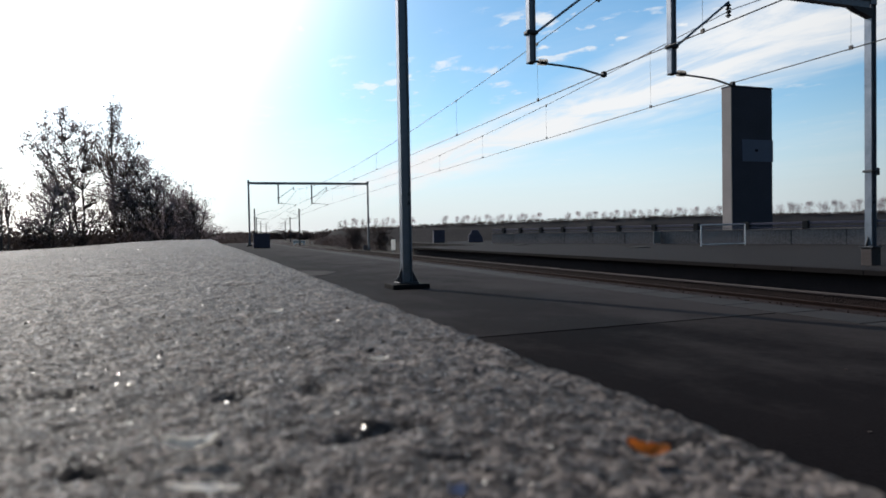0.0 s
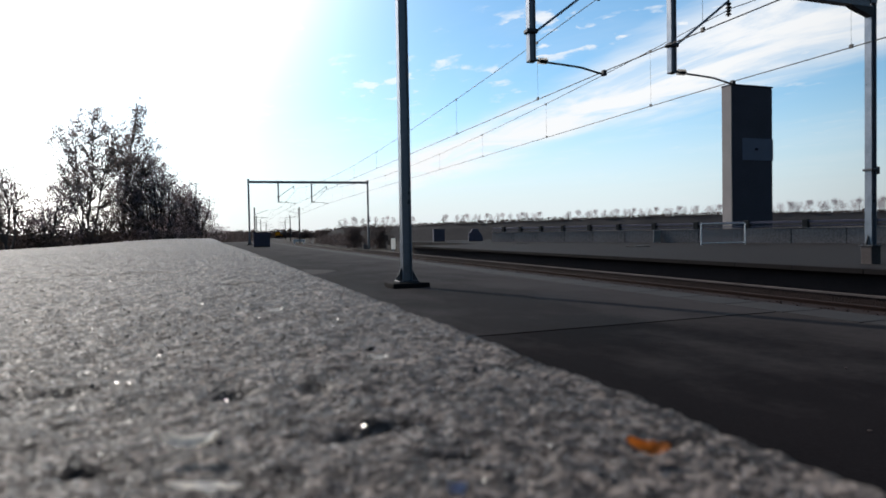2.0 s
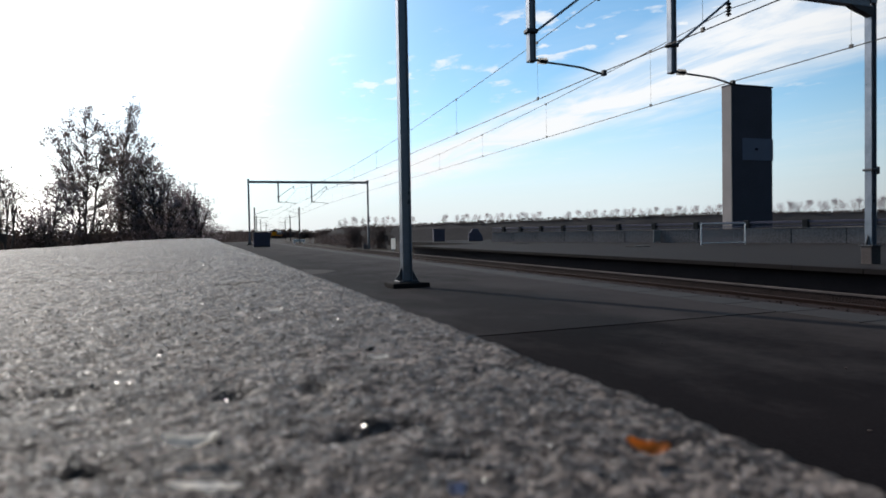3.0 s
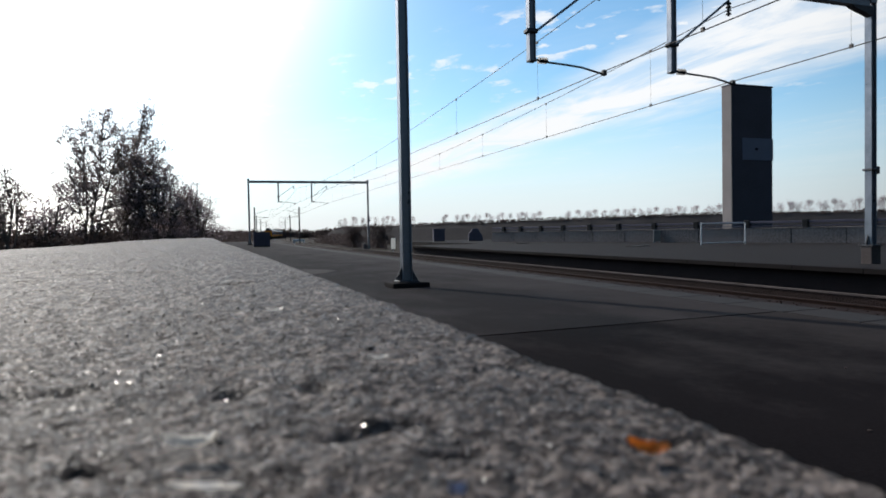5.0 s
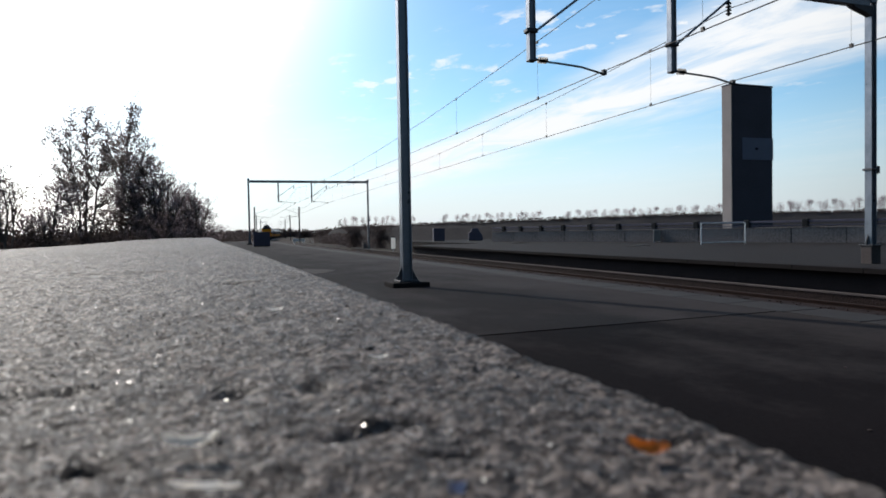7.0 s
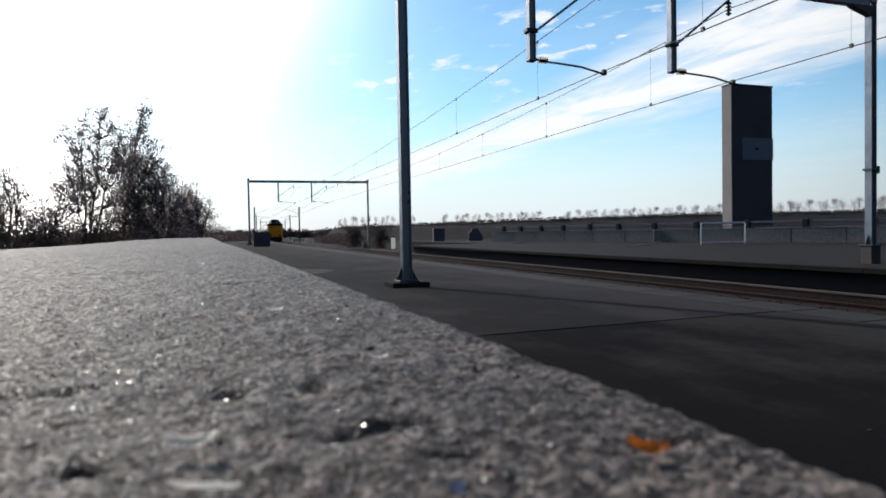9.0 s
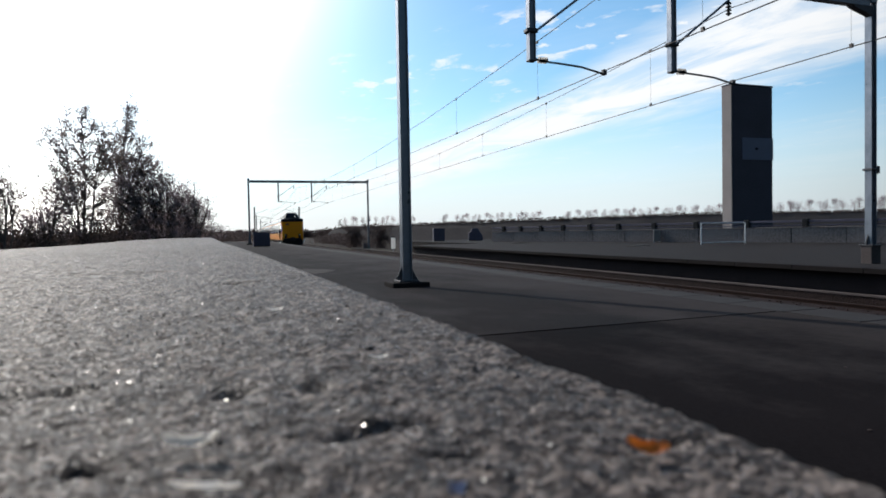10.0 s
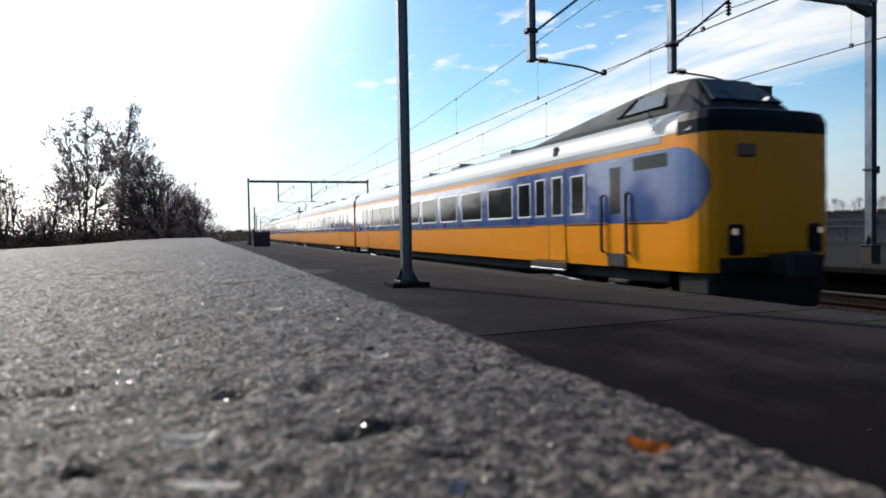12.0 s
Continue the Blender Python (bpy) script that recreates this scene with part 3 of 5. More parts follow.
def make_glints():
    """Flat glassy grains and mica flakes, each tilted its own way, some of which catch the sun."""
    rng = random.Random(23)
    vs, fs = [], []
    for _ in range(14000):
        y = 0.075 * math.exp(rng.random() * 4.2)
        x = rng.uniform(max(-1.08, -0.12 - 0.7 * y), 0.130)
        r = rng.uniform(0.0002, 0.0008) * (0.75 + 0.7 * min(y, 2.0))
        tilt = Euler((rng.gauss(0, 0.30), rng.gauss(0, 0.30), rng.random() * 6)).to_matrix()
        c = Vector((x, y, SLAB_TOP + rough(x, y) + 0.004 * math.sin(y * 0.7) + r * 0.1))
        k = len(vs)
        for a in (0, 1.3, 2.4, 3.7, 5.0):
            vs.append(tuple(c + tilt @ Vector((math.cos(a) * r, math.sin(a) * r * 0.8, r * 0.2))))
        vs.append(tuple(c + tilt @ Vector((0, 0, -r * 0.9))))
        fs.append((k, k + 1, k + 2, k + 3, k + 4))
        fs += [(k + (j + 1) % 5, k + j, k + 5) for j in range(5)]
    tagged(new("quartz_grains", py_mesh("quartz_grains", vs, fs, M_QUARTZ)), "glassy quartz and mica grains glinting in the concrete", "grit", kind="stuff")


def make_litter():
    def flake(name, mat, at, size, curl, label, cat, n=8):
        bm = bmesh.new()
        grid = []
        for i in range(n + 1):
            u = i / n * 2 - 1
            row = []
            for j in range(5):
                v = j / 4 * 2 - 1
                w = math.sqrt(max(0.02, 1 - u * u)) * (0.8 + 0.25 * noise.noise(Vector((u * 2, 3, size * 90))))
                row.append(bm.verts.new((u * size, v * w * size * 0.5, curl * (u * u + v * v * 0.6) * size + noise.noise(Vector((u * 3, v * 3, 5))) * size * 0.12)))
            grid.append(row)
        for a, b in zip(grid, grid[1:]):
            for k in range(4):
                bm.faces.new((a[k], a[k + 1], b[k + 1], b[k]))
        bmesh.ops.solidify(bm, geom=bm.faces[:], thickness=size * 0.06)
        ob = part(name, bm, mat, at=at, smooth=True)
        return tagged(ob, label, cat)

    z = SLAB_TOP + 0.002
    flake("dead_leaf", M_ORANGE, pose(0.1045, 0.1375, z + 0.001, 30, 6, -35), 0.0052, 0.45, "small curled orange scrap of dead leaf on the wall", "leaf")
    flake("shell_chip", M_CHIP, pose(-0.0050, 0.1850, z + 0.002, 9, 0, -15), 0.0075, 0.35, "pale curved chip lying on the rough concrete", "chip")
    flake("shell_chip", M_CHIP, pose(-0.0015, 0.1530, z + 0.0022, 3, 3, -20) @ Matrix.Diagonal((1, 0.5, 1, 1)), 0.0085, 0.06, "pale flat chip lying on the rough concrete", "chip")
    flake("glass_chip", M_BLUECHIP, pose(0.0486, 0.1305, z + 0.0015, 30, 20, 40), 0.0036, 0.5, "tiny bluish glass splinter on the wall", "splinter")
    flake("shell_chip", M_CHIP, pose(0.0715, 0.2830, z + 0.002, 14, 0, -20), 0.0045, 0.2, "pale flat chip lying on the rough concrete", "chip")
    flake("shell_chip", M_CHIP, pose(0.0464, 0.4950, z + 0.002, 14, 0, -20), 0.0065, 0.2, "pale flat chip lying on the rough concrete", "chip")


make_slab()
make_glints()
make_litter()

# ---------------------------------------------------------------- catenary
PORTALS = (12.26, 72.96)
MAST_L, MAST_R, BEAM_Z = 3.66, 16.43, 6.78
POSTS = (6.48, 10.08)


def h_section(size, h, flange=0.016):
    """An upright H-section post with its flanges to either side."""
    bm = bmesh.new()
    s, w = size / 2, 0.03
    prof = [(-s, -s), (-s + flange, -s), (-s + flange, -w), (s - flange, -w), (s - flange, -s), (s, -s), (s, s), (s - flange, s), (s - flange, w), (-s + flange, w), (-s + flange, s), (-s, s)]
    f = bm.faces.new([bm.verts.new((x, y, 0)) for x, y in prof])
    e = bmesh.ops.extrude_face_region(bm, geom=[f])
    bmesh.ops.translate(bm, vec=(0, 0, h), verts=[g for g in e["geom"] if isinstance(g, bmesh.types.BMVert)])
    bmesh.ops.recalc_face_normals(bm, faces=bm.faces)
    return bm


def make_mast(x, y, z0, top, plinth, foot=0.37):
    m = thing("catenary_mast", on_line(x, y, z0), "grey galvanised steel catenary mast bolted to a concrete foot", "catenary mast", "catenary masts")
    part("plinth", box((-foot, -foot * 0.92, -0.02), (foot, foot * 0.92, plinth), 0.015), M_DUCT if plinth > 0.3 else M_PLAT2, m, "low concrete foot")
    part("base_plate", box((-0.2, -0.2, plinth), (0.2, 0.2, plinth + 0.03), 0.005), M_DARKSTEEL, m)
    part("post", tube_move(h_section(0.19, top - z0 - plinth), (0, 0, plinth + 0.03)), M_GALV, m)
    for sx in (-1, 1):
        bm = bmesh.new()
        v = [bm.verts.new(p) for p in ((sx * 0.097, -0.008, plinth + 0.03), (sx * 0.19, -0.008, plinth + 0.03), (sx * 0.19, -0.008, plinth + 0.1), (sx * 0.097, -0.008, plinth + 0.30))]
        f = bm.faces.new(v)
        e = bmesh.ops.extrude_face_region(bm, geom=[f])
        bmesh.ops.translate(bm, vec=(0, 0.016, 0), verts=[g for g in e["geom"] if isinstance(g, bmesh.types.BMVert)])
        bmesh.ops.recalc_face_normals(bm, faces=bm.faces)
        part("gusset", bm, M_DARKSTEEL, m)
        for sy in (-1, 1):
            part("bolt", tube([(sx * 0.16, sy * 0.15, plinth + 0.03), (sx * 0.16, sy * 0.15, plinth + 0.09)], 0.018, sides=6), M_DARKSTEEL, m)
    part("cap", box((-0.11, -0.11, top - z0), (0.11, 0.11, top - z0 + 0.32), 0.01), M_GALV, m)
    return m


def tube_move(bm, d):
    bmesh.ops.translate(bm, vec=d, verts=bm.verts)
    return bm


def make_portal(y, zl, zr, pl, pr):
    make_mast(MAST_L - (0.3 if y > 50 else 0), y, zl, BEAM_Z, pl)
    r = make_mast(MAST_R, y, zr, BEAM_Z, pr, 0.17 if y < 50 else 0.115)
    part("clamp", box((-0.13, -0.14, 2.44 - zr), (0.13, 0.14, 2.5 - zr), 0.01), M_DARKSTEEL, r)
    part("switch_box", box((0.11, -0.08, 2.36 - zr), (0.25, 0.08, 2.56 - zr), 0.02), M_DARKSTEEL, r, "small dark metal box clamped to the mast")
    w = MAST_R - MAST_L
    g = thing("portal_beam", on_line(MAST_L, y, BEAM_Z), "grey steel beam spanning both tracks between two masts", "portal beam", "portal beams")
    bm = bmesh.new()
    x0 = -0.19 if y > 50 else 0.11
    add_box(bm, (x0, -0.1, -0.13), (w - 0.11, 0.1, -0.112))
    add_box(bm, (x0, -0.1, 0.112), (w - 0.11, 0.1, 0.13))
    add_box(bm, (x0, -0.012, -0.112), (w - 0.11, 0.012, 0.112))
    part("girder", bm, M_GALV, g)
    for sx, c in ((1, x0), (-1, w - 0.11)) if y < 50 else ():
        bm = bmesh.new()
        v = [bm.verts.new(p) for p in ((c, -0.09, -0.132), (c + sx * 0.75, -0.09, -0.132), (c + sx * 0.6, -0.09, -0.2), (c, -0.09, -0.36))]
        f = bm.faces.new(v)
        e = bmesh.ops.extrude_face_region(bm, geom=[f])
        bmesh.ops.translate(bm, vec=(0, 0.18, 0), verts=[q for q in e["geom"] if isinstance(q, bmesh.types.BMVert)])
        bmesh.ops.recalc_face_normals(bm, faces=bm.faces)
        part("haunch", bm, M_DARKSTEEL, g)
    for x, wx in zip(POSTS, (8.24, 11.82)):
        d = thing("drop_post", on_line(x, y, 4.6), "steel drop post holding the cantilever of one contact wire", "drop post", "drop posts")
        part("post", tube_move(h_section(0.15, BEAM_Z - 0.135 - 4.6, 0.014), (0, 0, 0)), M_GALV, d)
        part("foot", box((-0.085, -0.085, -0.03), (0.085, 0.085, 0.0), 0.01), M_DARKSTEEL, d)
        part("collar", box((-0.13, -0.1, 0.56), (0.13, 0.1, 0.65), 0.02), M_DARKSTEEL, d)
        dx = wx - x
        part("strut", tube([(0.09, 0, 0.6), (dx - 0.1, 0, 1.78)], 0.028), M_GALV, d)
        ins = bmesh.new()
        add_tube(ins, [(dx - 0.1, 0, 1.42), (dx - 0.1, 0, 1.8)], 0.03)
        for k in range(4):
            add_tube(ins, [(dx - 0.1, 0, 1.46 + 0.08 * k), (dx - 0.1, 0, 1.49 + 0.08 * k)], 0.07, 0.05, 10)
        part("hanging_insulator", ins, M_INSUL, d, "dark ribbed insulator")
        part("steady_arm", tube([(0.08, 0, 0.03), (0.4, 0, -0.01), (0.8, 0, -0.03), (1.2, 0, -0.06), (1.55, 0, -0.13), (dx + 0.03, 0, -0.18)], 0.022), M_DARKSTEEL, d)
        ins = bmesh.new()
        for k in range(4):
            add_tube(ins, [(0.17 + 0.055 * k, 0, 0.018), (0.205 + 0.055 * k, 0, 0.012)], 0.075, 0.05, 10)
        part("insulator", ins, M_INSUL, d, "dark ribbed insulator")
        part("wire_clamp", box((dx - 0.03, -0.05, -0.2), (dx + 0.06, 0.05, -0.08), 0.01), M_DARKSTEEL, d)


make_portal(PORTALS[0], 0.0, 0.0, 0.08, 0.47)
make_portal(PORTALS[1], 0.0, -0.75, 0.08, 0.05)


def make_far_pole(x, y, side):
    m = thing("cantilever_pole", on_line(x, y, -0.9), "slim grey steel pole carrying one wire's cantilever", "catenary mast", "far cantilever poles")
    part("post", h_section(0.26, 7.4), M_DARKSTEEL, m)
    part("bracket", tube([(0, 0, 6.0), (side * 2.6, 0, 6.9)], 0.035, sides=6), M_GALV, m)
    part("arm", tube([(0, 0, 5.5), (side * 2.7, 0, 5.35)], 0.03, sides=6), M_DARKSTEEL, m)


for y, xl, xr in ((133, 5.5, 14.15), (190, 6.1, 15.4), (245, 6.6, 15.3), (310, 6.6, 15.2)):
    make_far_pole(xl, y, 1)
    make_far_pole(xr, y, -1)

SPANS = (-48.5, 12.26, 72.96, 133.0, 190.0, 245.0, 310.0, 400.0)


def make_wires(stations, top, sag):
    """One track's contact wire and carrying cable; stations: where the wire crosses each support."""
    t = thing("overhead_line", None, "contact wire hung by droppers from a sagging carrying cable", "overhead line", "overhead lines")
    for i, (a, b) in enumerate(zip(SPANS, SPANS[1:])):
        sa, sb = stations[i], stations[i + 1]

        def c_at(f):
            y = a + (b - a) * f
            return Vector((bend(sa + (sb - sa) * f, y), y, 4.49 - 0.04 * 4 * f * (1 - f)))

        def m_at(f):
            y = a + (b - a) * f
            return Vector((bend(sa + (sb - sa) * f, y), y, top - sag * 4 * f * (1 - f)))

        n = 14
        r = 0.011 if a < 70 else 0.016
        part("contact_wire", tube([c_at(k / n) for k in range(n + 1)], r, sides=6), M_WIRE, t)
        part("carrying_cable", tube([m_at(k / n) for k in range(n + 1)], r * 0.9, sides=6), M_WIRE, t)
        if a < 130:
            for k in range(1, 11):
                f = (k - 0.5) / 10
                p, q = c_at(f), m_at(f)
                d = part("dropper", tube([p, q], 0.003, sides=5), M_WIRE, t)
                part("clip", box(p + Vector((-0.02, -0.04, -0.02)), p + Vector((0.02, 0.04, 0.06)), 0.006), M_WIRE, d)
                part("clip", box(q + Vector((-0.02, -0.04, -0.05)), q + Vector((0.02, 0.04, 0.02)), 0.006), M_WIRE, d)


make_wires((8.5, 8.24, 8.5, 8.9, 8.7, 9.0, 8.7, 8.8), 6.15, 0.92)
make_wires((12.2, 11.82, 11.95, 12.9, 12.7, 13.0, 12.7, 12.8), 6.22, 1.02)

# ---------------------------------------------------------------- train
HW, CAR = 1.375, 27.0
NOSE = [(-HW, 0.75), (-1.368, 0.5), (-1.34, 0.3), (-1.27, 0.15), (-1.14, 0.055), (-0.9, 0.01), (-0.5, -0.012), (0, -0.02)]
NOSE = NOSE + [(-x, y) for x, y in NOSE[-2::-1]]


def plan(cab):
    """Half round the car, from the rear left corner to the rear right one."""
    rear = CAR - 0.25
    ends = [(-HW, rear)] + [(-HW, y) for y in np.linspace(rear - 2, 3, 9)]
    front = NOSE if cab else [(-HW, 0.25), (HW, 0.25)]
    return ends + front + [(-x, y) for x, y in ends[::-1]]


def shell(path, levels, mats, closed=True):
    """Walls up a list of (height, inset); mats: material index of each level band."""
    bm = bmesh.new()
    rings = []
    for z, ins in levels:
        rings.append([bm.verts.new((x - ins * (1 if x > 0.3 else -1 if x < -0.3 else 0), y + (ins if y < 0.5 else 0), z)) for x, y in path])
    n = len(path)
    for i, (a, b) in enumerate(zip(rings, rings[1:])):
        for k in range(n if closed else n - 1):
            f = bm.faces.new((a[k], a[(k + 1) % n], b[(k + 1) % n], b[k]))
            f.material_index = mats[i] if not callable(mats[i]) else mats[i](path[k], path[(k + 1) % n])
    bm.faces.new(rings[0][::-1])
    bm.faces.new(rings[-1])
    bmesh.ops.recalc_face_normals(bm, faces=bm.faces)
    return bm


def loft(sections, mat_of=None):
    bm = bmesh.new()
    rings = [[bm.verts.new(p) for p in s] for s in sections]
    n = len(sections[0])
    for i, (a, b) in enumerate(zip(rings, rings[1:])):
        for k in range(n - 1):
            f = bm.faces.new((a[k], a[k + 1], b[k + 1], b[k]))
            if mat_of:
                f.material_index = mat_of(i, k)
    bm.faces.new(rings[0])
    bm.faces.new(rings[-1][::-1])
    bmesh.ops.recalc_face_normals(bm, faces=bm.faces)
    return bm


def strip(path_pts, lo, hi, off):
    """A thin panel that follows the plan path, standing off it by off."""
    bm = bmesh.new()
    rings = []
    n = len(path_pts)
    for i, (x, y) in enumerate(path_pts):
        a, b = Vector(path_pts[max(i - 1, 0)]), Vector(path_pts[min(i + 1, n - 1)])
        d = (b - a).normalized()
        nrm = Vector((d.y, -d.x))
        if nrm.dot(Vector((x, y - 3.0))) < 0:
            nrm = -nrm
        rings.append([bm.verts.new((x + nrm.x * o, y + nrm.y * o, z)) for o, z in ((0.0, lo[i]), (off, lo[i]), (off, hi[i]), (0.0, hi[i]))])
    for a, b in zip(rings, rings[1:]):
        for k in range(4):
            bm.faces.new((a[k], a[(k + 1) % 4], b[(k + 1) % 4], b[k]))
    bm.faces.new(rings[0])
    bm.faces.new(rings[-1])
    bmesh.ops.recalc_face_normals(bm, faces=bm.faces)
    return bm


def side_box(s, x0, x1, y0, y1, z0, z1, bevel=0.0):
    """A box on one flank of the car; x measured outwards from the middle."""
    a, b = sorted((s * x0, s * x1))
    return box((a, y0, z0), (b, y1, z1), bevel)


MESH = {}


def cached(key, make, mat):
    if key not in MESH:
        MESH[key] = mesh_of(key.split("|")[0], make(), mat)
    return MESH[key]


def add_window(car, sx, y, w, z0=2.0, z1=2.78):
    """A window in an aluminium frame on one side of the car; y: its middle."""
    def frame_mesh():
        bm = bmesh.new()
        t = 0.045
        add_box(bm, (0, -w / 2 - t, z0 - t), (0.014, w / 2 + t, z0), 0.004)
        add_box(bm, (0, -w / 2 - t, z1), (0.014, w / 2 + t, z1 + t * 0.7), 0.004)
        add_box(bm, (0, -w / 2 - t, z0), (0.014, -w / 2, z1))
        add_box(bm, (0, w / 2, z0), (0.014, w / 2 + t, z1))
        return bm
    at = Matrix.Translation((sx * (HW + 0.004), y, 0)) @ Matrix.Rotation(0 if sx > 0 else math.pi, 4, "Z")
    f = part("window", cached(f"window_frame|{w:.2f}{z0:.2f}{z1:.2f}", frame_mesh, M_ALU), None, car, at=at)
    part("pane", cached(f"pane|{w:.2f}{z0:.2f}{z1:.2f}", lambda: box((0, -w / 2, z0), (0.008, w / 2, z1)), M_GLASS), None, f)


def add_door(car, sx, y, w=1.48):
    """A pair of folding door leaves with narrow windows, on a line that cuts the body."""
    at = Matrix.Translation((sx * (HW + 0.003), y, 0)) @ Matrix.Rotation(0 if sx > 0 else math.pi, 4, "Z")

    def leaves():
        bm = bmesh.new()
        for s in (-1, 1):
            a, b = sorted((s * 0.012, s * (w / 2)))
            add_box(bm, (0, a, 0.97), (0.012, b, 1.755), 0.004, 0)
            add_box(bm, (0, a, 1.775), (0.012, b, 2.98), 0.004, 1)
        return bm
    d = part("door", cached("door_leaf", leaves, [M_YELLOW, M_BLUE]), None, car, at=at)
    part("door_seal", cached("door_seal", lambda: box((0.0, -0.012, 0.95), (0.009, 0.012, 3.0)), M_RUBBER), None, d, "black rubber door seal")
    for s in (-1, 1):
        part("door_window", cached("door_window", lambda: box((0.012, -0.21, 2.0), (0.02, 0.21, 2.82), 0.004), M_GLASS), None, d, at=Matrix.Translation((0, s * 0.40, 0)))
        part("window_surround", cached("window_surround", lambda: add_box(add_box(add_box(add_box(bmesh.new(), (0.012, -0.25, 1.96), (0.018, 0.25, 2.0)), (0.012, -0.25, 2.82), (0.018, 0.25, 2.86)), (0.012, -0.25, 2.0), (0.018, -0.21, 2.82)), (0.012, 0.21, 2.0), (0.018, 0.25, 2.82)), M_ALU), None, d, at=Matrix.Translation((0, s * 0.40, 0)))
    st = part("step", cached("door_step", lambda: add_box(box((-0.1, -0.85, 0.80), (0.06, 0.85, 0.93), 0.01), (-0.3, -0.7, 0.55), (0.03, 0.7, 0.60), 0.01), M_UNDER), None, car, at=at)
    part("step_edge", cached("step_edge", lambda: box((0.06, -0.8, 0.745), (0.09, 0.8, 0.785), 0.006), M_ALU), None, st, "bright worn step edge")


def add_bogie(car, y):
    bg = part("bogie", cached("bogie", lambda: add_box(add_box(add_box(bmesh.new(), (-1.15, -1.75, 0.42), (-0.98, 1.75, 0.62), 0.04), (0.98, -1.75, 0.42), (1.15, 1.75, 0.62), 0.04), (-0.98, -0.3, 0.4), (0.98, 0.3, 0.75), 0.04), M_BOGIE), None, car, at=Matrix.Translation((0, y, RAIL_Z - CAR_Z)))

    def wheel():
        bm = bmesh.new()
        add_tube(bm, [(-0.07, 0, 0), (0.06, 0, 0)], 0.46, 0.455, 24)
        add_tube(bm, [(0.06, 0, 0), (0.09, 0, 0)], 0.485, 0.485, 24)
        add_tube(bm, [(-0.13, 0, 0), (-0.07, 0, 0)], 0.1, 0.12, 12)
        return bm
    for sx in (-1, 1):
        for dy in (-1.25, 1.25):
            part("wheel", cached("wheel", wheel, M_BOGIE), None, bg, at=Matrix.Translation((sx * 0.75, dy, 0.46)) @ Matrix.Rotation(0 if sx < 0 else math.pi, 4, "Z"))
            part("axle_box", cached("axle_box", lambda: box((-0.13, -0.16, -0.17), (0.13, 0.16, 0.2), 0.04), M_BOGIE), None, bg, at=Matrix.Translation((sx * 1.12, dy, 0.5)))
        part("damper", cached("damper", lambda: tube([(0, -0.6, 0.0), (0, 0.55, 0.06)], 0.045, sides=8), M_ALU), None, bg, "pale grey yaw damper", at=Matrix.Translation((sx * 1.27, 0.4, 0.66)))


ROOF = [(-HW, 3.262), (-1.345, 3.42), (-1.24, 3.58), (-1.0, 3.73), (-0.65, 3.84), (-0.3, 3.9), (0, 3.915)]
ROOF = ROOF + [(-x, z) for x, z in ROOF[-2::-1]]


